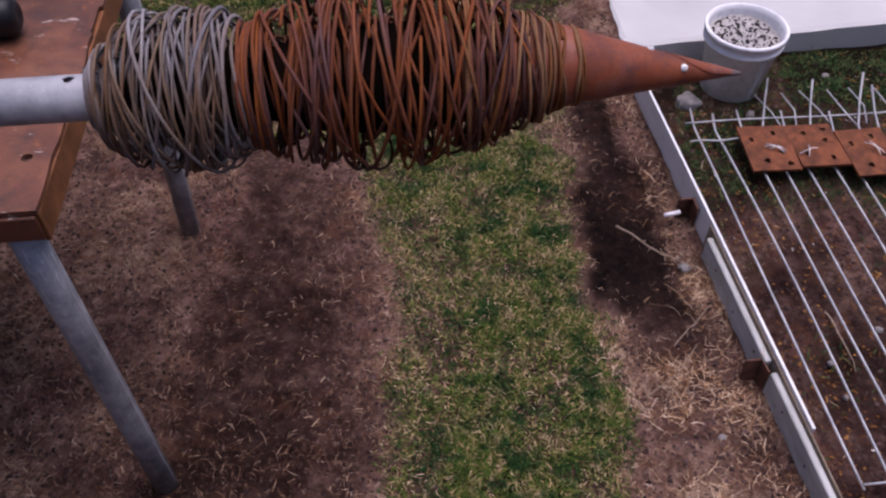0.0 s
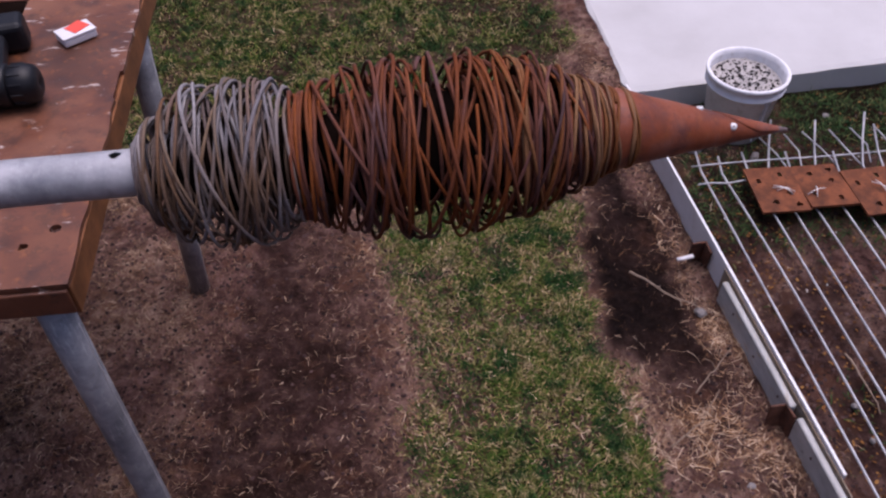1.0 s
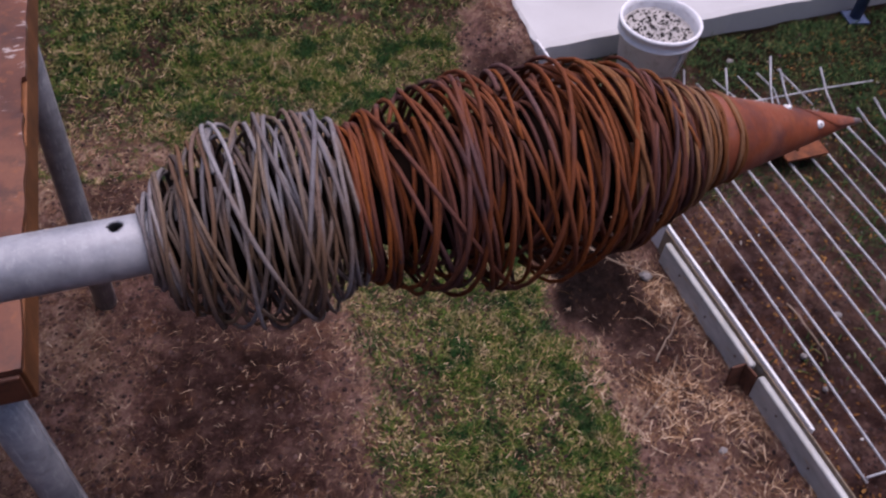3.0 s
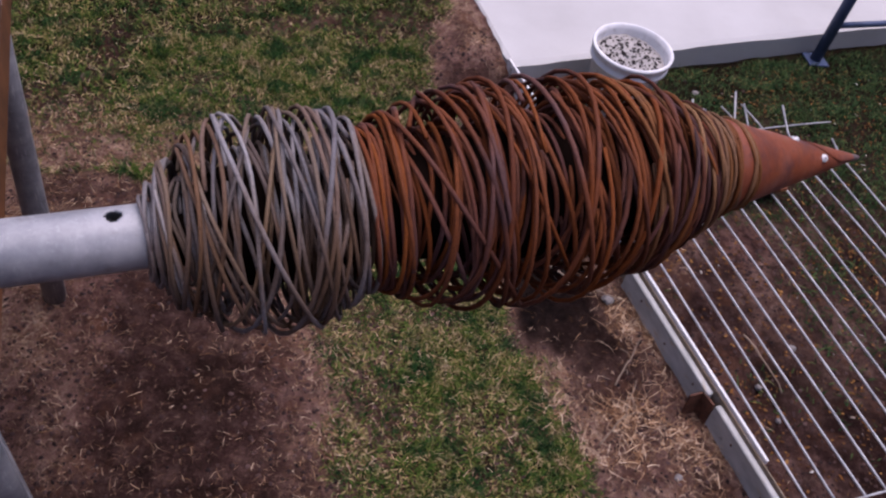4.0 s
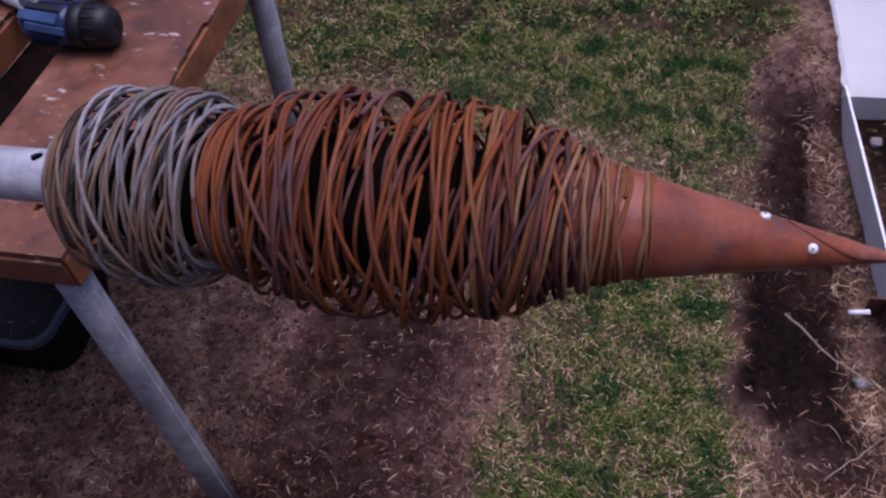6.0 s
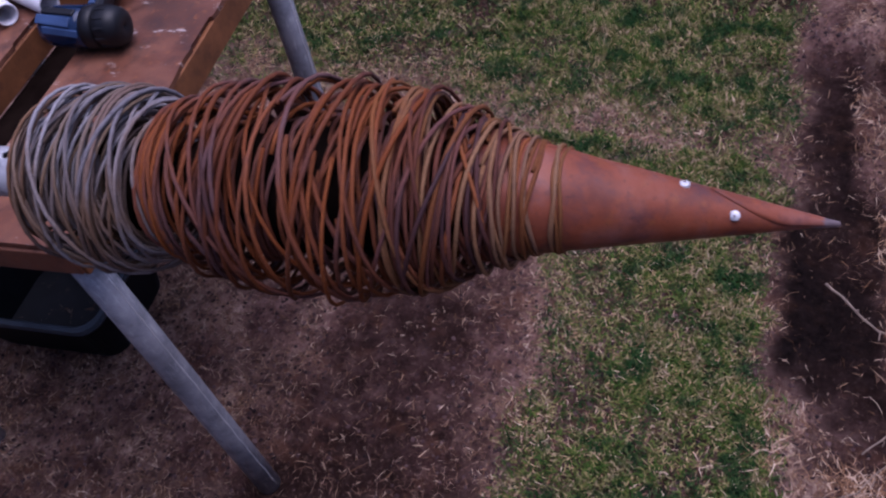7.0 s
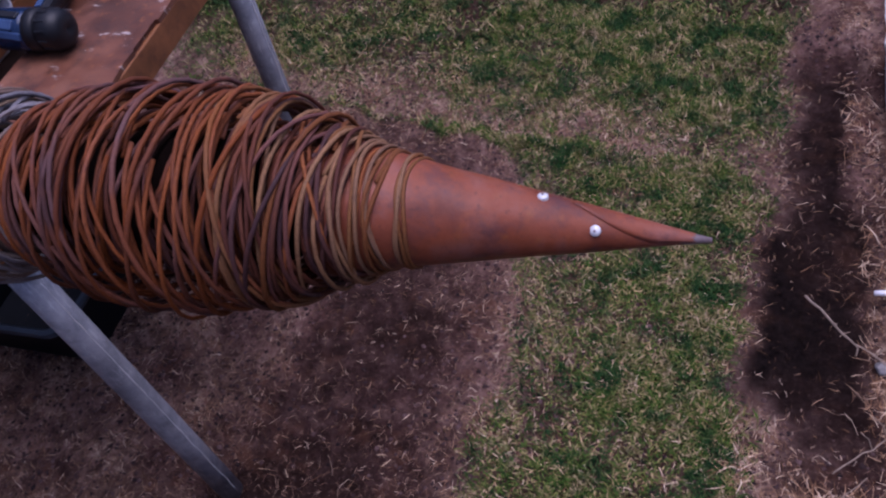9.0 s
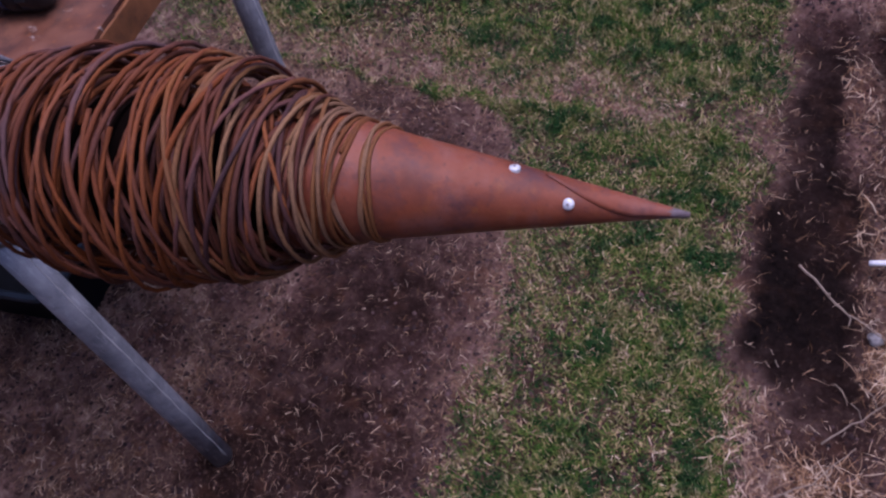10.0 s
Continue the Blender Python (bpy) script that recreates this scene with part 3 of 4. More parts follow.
# ---- bucket of mortar ----
def bucket():
    t = thing("bucket", "white plastic bucket of speckled set mortar", "bucket", at=(0.880, 2.336, 0.004))
    rb, rt, h = 0.094, 0.122, 0.236
    prof = [(0.0, 0.003), (rb - 0.01, 0.0), (rb, 0.006), (rb + (rt - rb) * 0.8, h * 0.8), (rt + 0.004, h * 0.805), (rt + 0.0045, h * 0.83), (rt, h * 0.84), (rt, h * 0.93), (rt + 0.007, h * 0.935), (rt + 0.008, h * 0.99), (rt + 0.004, h), (rt - 0.002, h - 0.001), (rt - 0.005, h - 0.02), (rt - 0.012, h * 0.74)]
    me = mesh("shell", *lathe(prof, 56))
    link("shell", me, M_PAIL, t, "", True)
    bm = bmesh.new()
    rng = random.Random(8)
    rings, sides = 12, 40
    c = bm.verts.new((0, 0, h * 0.80))
    last = None
    for i in range(1, rings + 1):
        r = (rt - 0.008) * i / rings
        ring = []
        for j in range(sides):
            a = 2 * math.pi * j / sides
            p = Vector((r * math.cos(a), r * math.sin(a), 0))
            p.z = h * 0.80 + 0.006 * noise.noise(p * 40) + 0.008 * noise.noise(p * 14) + 0.010 * (i / rings) ** 4
            ring.append(bm.verts.new(p))
        for j in range(sides):
            if last:
                bm.faces.new((last[j], ring[j], ring[(j + 1) % sides], last[(j + 1) % sides]))
            else:
                bm.faces.new((c, ring[j], ring[(j + 1) % sides]))
        last = ring
    part("mortar", bm, M_FILL, t, "pale set mortar", True)
    chips = bmesh.new()
    for i in range(300):
        a, r = rng.uniform(0, 2 * math.pi), (rt - 0.016) * math.sqrt(rng.random())
        s = 0.0018 + 0.0034 * rng.random() ** 1.6
        m = Matrix.Translation((r * math.cos(a), r * math.sin(a), h * 0.80 + 0.003 + 0.008 * noise.noise(Vector((r * math.cos(a), r * math.sin(a), 0)) * 14) + 0.010 * (r / rt) ** 4)) @ Euler((rng.uniform(0, 0.5), rng.uniform(0, 0.5), rng.uniform(0, 6))).to_matrix().to_4x4() @ Matrix.Diagonal((s * 1.5, s, s * 0.5, 1))
        bmesh.ops.create_icosphere(chips, subdivisions=1, radius=1, matrix=m)
    ch = part("aggregate", chips, M_CHIP, t, "dark stone chips set in the mortar")
    tagged(ch, "", "", "", "stuff")
    # a run of spilt mortar down the side
    run = bmesh.new()
    for k in range(16):
        f = k / 15
        a = radians(-62)
        z = h * (0.78 - 0.70 * f)
        r = rb + (rt - rb) * z / h + 0.001
        s = 0.013 * (1 - 0.5 * f) + 0.003 * math.sin(k * 2.1)
        bmesh.ops.create_icosphere(run, subdivisions=1, radius=1, matrix=Matrix.Translation((r * math.cos(a), r * math.sin(a), z)) @ Matrix.Rotation(a, 4, "Z") @ Matrix.Diagonal((0.003, s, 0.013, 1)))
    part("mortar_run", run, M_CONC, t, "dried dribble of mortar", True)


bucket()


def stone(x, y, r, seed, label="pale rough stone lying on the soil"):
    bm = bmesh.new()
    bmesh.ops.create_icosphere(bm, subdivisions=3, radius=1)
    rng = random.Random(seed)
    sq = Vector((rng.uniform(0.8, 1.2), rng.uniform(0.7, 1.0), rng.uniform(0.5, 0.75)))
    for v in bm.verts:
        n = v.co.copy()
        v.co = Vector((n.x * sq.x, n.y * sq.y, n.z * sq.z)) * r * (1 + 0.35 * noise.noise(n * 1.7 + Vector((seed, 0, 0))) + 0.12 * noise.noise(n * 5 + Vector((0, seed, 0))))
    ob = part("stone", bm, M_STONE, None, "", True)
    ob.location = (x, y, r * 0.3)
    ob.rotation_euler = (0, 0, rng.uniform(0, 6))
    return tagged(ob, label, "stone", "stones")


stone(0.735, 2.225, 0.045, 3, "large pale stone beside the bucket and board")
stone(0.655, 1.525, 0.015, 5)
stone(0.69, 1.015, 0.011, 7)
stone(0.985, 1.245, 0.009, 11)
stone(1.0, 1.15, 0.008, 13)
stone(0.93, 2.19, 0.017, 15)
stone(1.215, 2.42, 0.012, 17)
stone(1.13, 1.36, 0.010, 19)
stone(0.64, 2.33, 0.02, 21)


def twig(pts, r, label, fork=True):
    t = thing("twig", label, "twig", "twigs", at=pts[0])
    o = Vector(pts[0])
    rng = random.Random(len(pts) * 7 + int(pts[0][1] * 100))
    p = [Vector(q) - o for q in pts]
    fine = [p[i].lerp(p[i + 1], k / 4) + Vector((rng.uniform(-1, 1), rng.uniform(-1, 1), rng.uniform(0, 1))) * 0.004 for i in range(len(p) - 1) for k in range(4)] + [p[-1]]
    rod("stem", fine, np.linspace(r, r * 0.45, len(fine)), M_TWIG, t, 6)
    if fork:
        for k in (0.35, 0.6, 0.8):
            q = fine[int(k * (len(fine) - 1))]
            e = q + Vector((rng.uniform(-0.05, 0.05), rng.uniform(-0.05, 0.05), 0.012))
            rod("shoot", [q, q.lerp(e, 0.5) + Vector((0.004, 0.003, 0.004)), e], r * 0.45, M_TWIG, t, 5)


twig([(0.475, 1.665, 0.006), (0.55, 1.590, 0.016), (0.61, 1.555, 0.012), (0.685, 1.515, 0.012)], 0.0030, "pale dry forked twig lying on dark soil")
twig([(1.00, 1.40, 0.010), (1.02, 1.31, 0.018), (1.035, 1.22, 0.012)], 0.003, "thin brown twig lying under the rods", False)
twig([(0.60, 1.26, 0.008), (0.66, 1.33, 0.016), (0.71, 1.40, 0.010)], 0.0019, "thin dry twig among the straw")
twig([(0.52, 1.10, 0.010), (0.60, 1.17, 0.014), (0.66, 1.27, 0.012)], 0.0017, "thin dry twig among the straw")

# ---- blue post in front of the slab ----
post = thing("blue_post", "dark blue painted steel post standing beside the slab", "post", at=(1.786, 2.655, 0))
rod("shaft", [(0, 0, -0.05), (0, 0, 0.3), (0.01, 0.0, 0.95)], 0.021, M_BLUEP, post, 12)
rod("brace", [(0.005, 0, 0.16), (0.4, 0.05, 0.17)], 0.012, M_BLUEP, post, 10)
part("foot_plate", box(0.08, 0.08, 0.008, Matrix.Translation((0, 0, 0.008)), 0.002), M_BLUEP, post)

# ---- steel work table ----
TOP = 0.92
CORNER = Vector((-0.505, 0.756, 0))
TROT = Matrix.Translation(CORNER) @ Matrix.Rotation(radians(YAW), 4, "Z")
table = thing("work_table", "rusted steel channel work table on galvanised pipe legs", "table", at=tuple(CORNER))
table.rotation_euler = (0, 0, radians(YAW))
TLEN = 0.95


def channel(u0, u1, holes, seed):
    """A steel channel laid web up: jagged flame-cut edge, two flanges, bolt holes."""
    rng = random.Random(seed)
    bm = bmesh.new()
    w, cell = u1 - u0, 0.0042
    nx, ny = max(2, int(w / cell)), int(TLEN / cell)
    for i in range(nx):
        for j in range(ny):
            x0, x1 = u0 + w * i / nx, u0 + w * (i + 1) / nx
            y0, y1 = TLEN * j / ny, TLEN * (j + 1) / ny
            cx, cy = (x0 + x1) / 2, (y0 + y1) / 2
            if any(math.hypot(cx - hx, cy - hy) < hr for hx, hy, hr in holes):
                continue
            bm.faces.new([bm.verts.new((x, y, TOP)) for x, y in ((x0, y0), (x1, y0), (x1, y1), (x0, y1))])
    bmesh.ops.remove_doubles(bm, verts=bm.verts, dist=0.0008)
    for v in bm.verts:
        for hx, hy, hr in holes:
            d = math.hypot(v.co.x - hx, v.co.y - hy)
            if 0 < d < hr + 0.6 * cell and abs(d - hr) < 0.9 * cell:
                v.co.x, v.co.y = hx + (v.co.x - hx) * hr / d, hy + (v.co.y - hy) * hr / d
        if abs(v.co.x - u1) < 1e-4:
            v.co.x += 0.006 * noise.noise((v.co.y * 14, seed, 0)) - (0.008 if 0.42 < v.co.y < 0.50 else 0)
        v.co.z += 0.0012 * noise.noise((v.co.x * 7, v.co.y * 7, seed))
    ex = bmesh.ops.extrude_face_region(bm, geom=bm.faces[:])
    bmesh.ops.translate(bm, vec=(0, 0, -0.009), verts=[v for v in ex["geom"] if isinstance(v, bmesh.types.BMVert)])
    bmesh.ops.recalc_face_normals(bm, faces=bm.faces)
    beam = part("channel", bm, M_PLATE, table)
    for x in (u0 + 0.006, u1 - 0.004):
        f = box(0.009, TLEN - 0.004, 0.054, Matrix.Translation((x, TLEN / 2, TOP - 0.009 - 0.0272)), 0.002)
        part("flange", f, M_FLANGE, beam)
    return beam


channel(-0.205, 0.012, [(-0.025, 0.110, 0.0085), (-0.062, 0.078, 0.0065)], 3)
channel(-0.56, -0.345, [(-0.42, 0.2, 0.011)], 5)
channel(-0.84, -0.58, [(-0.65, 0.2, 0.011)], 6)
part("cross_member", box(0.83, 0.05, 0.05, Matrix.Translation((-0.424, TLEN - 0.03, TOP - 0.09)), 0.003), M_SHEET, table)
part("end_plate", box(0.846, 0.008, 0.046, Matrix.Translation((-0.415, 0.000, TOP - 0.034)), 0.003), M_PLATE, table, "rusted front end plate")
# added plate, coloured near black for the shade in the open gap
part("trough_plate", box(0.150, TLEN - 0.02, 0.006, Matrix.Translation((-0.275, TLEN / 2, TOP - 0.072)), 0.001), M_GAP_SHADE, table, "added near-black plate painting the shade in the gap between the channels")
inv = TROT.inverted()
for foot, head in (((-0.560, 0.795), (-0.562, 0.796)), ((-0.722, 1.545), (-0.678, 1.535)), ((-1.30, 0.66), (-1.28, 0.67)), ((-1.44, 1.41), (-1.42, 1.42))):
    a, b = inv @ Vector((*foot, -0.005)), inv @ Vector((*head, TOP - 0.066))
    leg = rod("leg", [a, a.lerp(b, 0.33), a.lerp(b, 0.66), b], 0.0255, M_LEG, table, 24, "dull galvanised pipe leg")
    out = Vector((0.95, -0.15, 0))
    out = (out - (b - a) * out.dot(b - a) / (b - a).length_squared).normalized()
    side = out.cross(b - a).normalized()
    seam = []
    for k in range(41):
        w = 0.10 * noise.noise((k * 0.45, foot[1] * 5, 0)) + 0.05 * noise.noise((k * 1.4, 3, 0))
        seam.append(a.lerp(b, 0.02 + 0.9 * k / 40) + (out * math.cos(w) + side * math.sin(w)) * 0.0252)
    rod("weld_seam", seam, [0.0006 + 0.0018 * abs(noise.noise((k * 0.9, foot[0] * 9, 0))) for k in range(41)], M_STEEL, leg, 6, "pale ragged weld seam")


# ---- pipe carrying the wound wire ----
A0, A1 = Vector((-0.330, 0.700, 1.171)), Vector((0.414, 0.829, 1.184))
DROOP = Vector((0.0, 0.038, -0.056))
AL = (A1 - A0).length
AX = (A1 - A0).normalized()
AV = AX.cross(Vector((0, 0, 1))).normalized()
AW = AV.cross(AX).normalized()
AROT = Matrix((AV, AW, AX)).transposed()


def ax(s, r, th):
    """A place s of the way along the axis, r out from it, at angle th (0: up, 90: away from the viewer)."""
    return A0 + AX * (AL * s) + DROOP * max(0.0, (s - 0.72) / 0.28) + AW * (r * math.cos(th)) - AV * (r * math.sin(th))


def cone_r(s):
    return 0.0415 * (1 - s) / 0.285 + 0.001


ENV_S = [0.03, 0.052, 0.08, 0.11, 0.14, 0.172, 0.205, 0.235, 0.255, 0.27, 0.305, 0.375, 0.45, 0.52, 0.575, 0.625, 0.65, 0.68, 0.71, 0.735]
ENV_R = [0.036, 0.059, 0.077, 0.090, 0.092, 0.093, 0.091, 0.084, 0.069, 0.077, 0.089, 0.099, 0.102, 0.098, 0.089, 0.074, 0.066, 0.055, 0.0465, 0.0425]


def env(s):
    return float(np.interp(s, ENV_S, ENV_R))


spool = thing("wire_wound_spike", "pipe with a rusted steel cone wound thickly in old wire", "wire sculpture", at=tuple(A0))


def turned(name, prof, mat, sides=40, label="", dent=0.0):
    """A turned shape about the axis from (s, radius) pairs."""
    vs, n = [], len(prof)
    for q, r in prof:
        for k in range(sides):
            th = 2 * math.pi * k / sides
            p = ax(q, r, th) - A0
            vs.append(ax(q, r * (1 + dent * noise.noise(p * 22)), th) - A0)
    fs = [(i * sides + j, i * sides + (j + 1) % sides, (i + 1) * sides + (j + 1) % sides, (i + 1) * sides + j) for i in range(n - 1) for j in range(sides)]
    return link(name, mesh(name, vs, fs), mat, spool, label, True)


def pipe():
    bm = bmesh.new()
    sides, rows, s0, s1, r = 96, 420, -0.92, 0.12, 0.0252
    hs, ha = 0.003, radians(4)
    ring = []
    for i in range(rows + 1):
        s = s0 + (s1 - s0) * i / rows
        ring.append([bm.verts.new(ax(s, r, 2 * math.pi * j / sides) - A0) for j in range(sides)])
    for i in range(rows):
        for j in range(sides):
            s = s0 + (s1 - s0) * (i + 0.5) / rows
            th = (2 * math.pi * (j + 0.5) / sides + math.pi) % (2 * math.pi) - math.pi
            if math.hypot((s - hs) * AL, (th - ha) * r) < 0.0065:
                continue
            bm.faces.new((ring[i][j], ring[i + 1][j], ring[i + 1][(j + 1) % sides], ring[i][(j + 1) % sides]))
    ob = part("pipe", bm, M_GALV, spool, "galvanised steel pipe with a drilled hole", True)
    so = ob.modifiers.new("wall", "SOLIDIFY")
    so.thickness, so.offset = 0.003, -1


pipe()
# inner body in near black, so gaps between wires look shaded
turned("core", [(q, max(0.026, env(q) - 0.042)) for q in np.linspace(0.045, 0.70, 50)], M_GAP_SHADE, 40)


def cone():
    """Rolled sheet cone, slightly dented, with a lapped seam near its tip."""
    turned("cone", [(q, cone_r(q)) for q in np.linspace(0.63, 0.975, 44)], M_SHEET, 56, "smooth rusted sheet-steel cone", 0.05)
    n = 28
    vs, fs = [], []
    for k in range(n + 1):
        f = k / n
        q = 0.868 + 0.115 * f
        edge = 25 - 105 * min(1.0, f * 1.45)
        for j in range(9):
            th = radians(edge + (100 - edge) * j / 8)
            vs.append(ax(q, cone_r(q) + 0.0004 - 0.0003 * (j == 8), th) - A0)
    for k in range(n):
        for j in range(8):
            fs.append((k * 9 + j, k * 9 + j + 1, (k + 1) * 9 + j + 1, (k + 1) * 9 + j))
    lapped = link("lap_sheet", mesh("lap_sheet", vs, fs), M_SHEET, spool, "lapped end of the cone sheet", True)
    so = lapped.modifiers.new("wall", "SOLIDIFY")
    so.thickness, so.offset = 0.0004, -1
    tip = [ax(q, 0.0, 0) - A0 for q in (0.955, 0.982, 0.998)]
    rod("tip", tip, [0.0068, 0.0042, 0.0022], M_TIP, spool, 12, "bare worn metal tip")


cone()


def rivet(place, outward):
    m = Matrix.Translation(place) @ outward.to_track_quat("Z", "Y").to_matrix().to_4x4()
    vs, fs = lathe([(0.0, 0.0018), (0.0024, 0.0016), (0.0042, 0.0008), (0.0045, -0.0006), (0.004, -0.004)], 16)
    me = mesh("rivet", vs, fs)
    me.transform(m)
    r = link("rivet", me, M_STEEL, spool, "bright rivet head", True)
    vs, fs = lathe([(0.0, 0.0026), (0.0009, 0.0024), (0.0010, 0.0012)], 10)
    me = mesh("pin", vs, fs)
    me.transform(m)
    link("pin", me, M_TIP, r, "", True)


for s, th in ((0.892, -43), (0.841, 18)):
    r = cone_r(s) + 0.0006
    p = ax(s, r, radians(th))
    rivet(p - A0, (p - ax(s, 0, 0)).normalized())


def strand(knots, th0, layer, wire, mat, rng, loose=0.0, tuck=0.012):
    """One wire wound by half turns through the places in knots along the axis, layer deep under the outline."""
    halves = len(knots) - 1
    steps = 15 * halves
    bulge, bph, ph = rng.uniform(0, loose), rng.choice((0.0, math.pi, 4.7)) + rng.gauss(0, 0.5), rng.uniform(0, 6.28)
    pts = []
    for k in range(steps + 1):
        u = k / 15
        j = min(int(u), halves - 1)
        f = u - j
        f = 0.65 * f + 0.35 * f * f * (3 - 2 * f)
        th = th0 + math.pi * u
        q = knots[j] * (1 - f) + knots[j + 1] * f + 0.0025 * math.sin(3.1 * th + ph)
        end = tuck * max(0.0, 1 - min(k, steps - k) / 5.0)
        r = env(q) - wire - layer - end + bulge * max(0.0, math.cos(th - bph)) ** 2 + 0.0018 * math.sin(2.3 * th + ph * 2)
        p = ax(q, max(r, cone_r(q) + wire * 0.9 if q > 0.62 else 0.028), th)
        pts.append(p - A0)
    for _ in range(2):
        pts = [pts[0]] + [(pts[j - 1] + pts[j] * 2 + pts[j + 1]) / 4 for j in range(1, len(pts) - 1)] + [pts[-1]]
    return rod("wire", pts, wire * rng.uniform(0.88, 1.12), mat, spool, 7)


def wind(count, s_lo, s_hi, slant, mats, seed, shallow, deep, wire, loose=0.004, halves=(2, 5)):
    """Strands wound to and fro by hand, each half turn at a slant of its own."""
    rng = random.Random(seed)
    for i in range(count):
        knots = [s_lo + (s_hi - s_lo) * (i + rng.random()) / count]
        for _ in range(rng.randint(*halves)):
            q = knots[-1] + rng.gauss(0, slant)
            q = s_lo + abs(q - s_lo) if q < s_lo else q
            q = s_hi - abs(q - s_hi) if q > s_hi else q
            knots.append(min(max(q, s_lo), s_hi))
        strand(knots, math.pi * rng.randint(0, 1) + rng.gauss(0, 0.35), rng.uniform(shallow, deep), wire, rng.choice(mats), rng, loose)


# inner layers, then the outer ones
wind(20, 0.04, 0.258, 0.030, [M_GREY], 31, 0.022, 0.038, 0.0018)
wind(34, 0.262, 0.665, 0.040, [M_RUST], 32, 0.022, 0.040, 0.0020)
wind(11, 0.036, 0.260, 0.045, [M_GREY], 41, 0.008, 0.015, 0.0018)
wind(12, 0.260, 0.660, 0.055, [M_RUST], 42, 0.008, 0.016, 0.0020)
wind(13, 0.040, 0.255, 0.055, [M_GREY], 21, 0.000, 0.006, 0.0018, 0.006)
wind(19, 0.262, 0.640, 0.065, [M_RUST], 22, 0.000, 0.007, 0.0020, 0.010)
wind(6, 0.245, 0.285, 0.016, [M_RUST], 29, 0.0, 0.003, 0.0019, 0.001)
wind(12, 0.54, 0.69, 0.038, [M_TAN, M_RUST, M_TAN], 23, 0.000, 0.007, 0.0019, 0.003)
wind(5, 0.655, 0.712, 0.012, [M_TAN], 24, 0.0, 0.001, 0.0018, 0.0)
wind(2, 0.716, 0.730, 0.003, [M_TAN], 28, 0.0, 0.0, 0.0018, 0.0, (3, 4))
wind(5, 0.026, 0.055, 0.007, [M_GREY], 27, 0.0, 0.003, 0.0018, 0.002)
# long slanting passes over everything else
rx = random.Random(77)
for q0, q1, m in ((0.280, 0.455, M_RUST), (0.575, 0.480, M_RUST), (0.440, 0.500, M_RUST), (0.500, 0.395, M_RUST), (0.625, 0.560, M_TAN), (0.395, 0.340, M_RUST), (0.345, 0.405, M_RUST), (0.535, 0.610, M_TAN), (0.105, 0.215, M_GREY), (0.220, 0.135, M_GREY), (0.085, 0.060, M_GREY), (0.165, 0.225, M_GREY)):
    strand([q0 + rx.uniform(-0.03, 0.03), q1, q0, q0 + rx.uniform(-0.05, 0.05)], 0.15, -0.0015, 0.0021 if m is not M_GREY else 0.0019, m, rx, 0.003)

# upright that carries the pipe over the table
stand = thing("pipe_stand", "rusted steel upright carrying the pipe over the table", "stand", at=(*(A0 + AX * (AL * -0.84)).xy, TOP))
ph = (A0 + AX * (AL * -0.84)).z - TOP
part("base_plate", box(0.12, 0.12, 0.01, Matrix.Translation((0, 0, 0.006)), 0.002), M_PLATE, stand)
rod("upright", [(0, 0, 0.01), (0, 0, ph * 0.5), (0, 0, ph - 0.03)], 0.02, M_SHEET, stand, 16)
part("saddle", box(0.05, 0.06, 0.012, Matrix.Translation((0, 0, ph - 0.032)), 0.002), M_PLATE, stand)


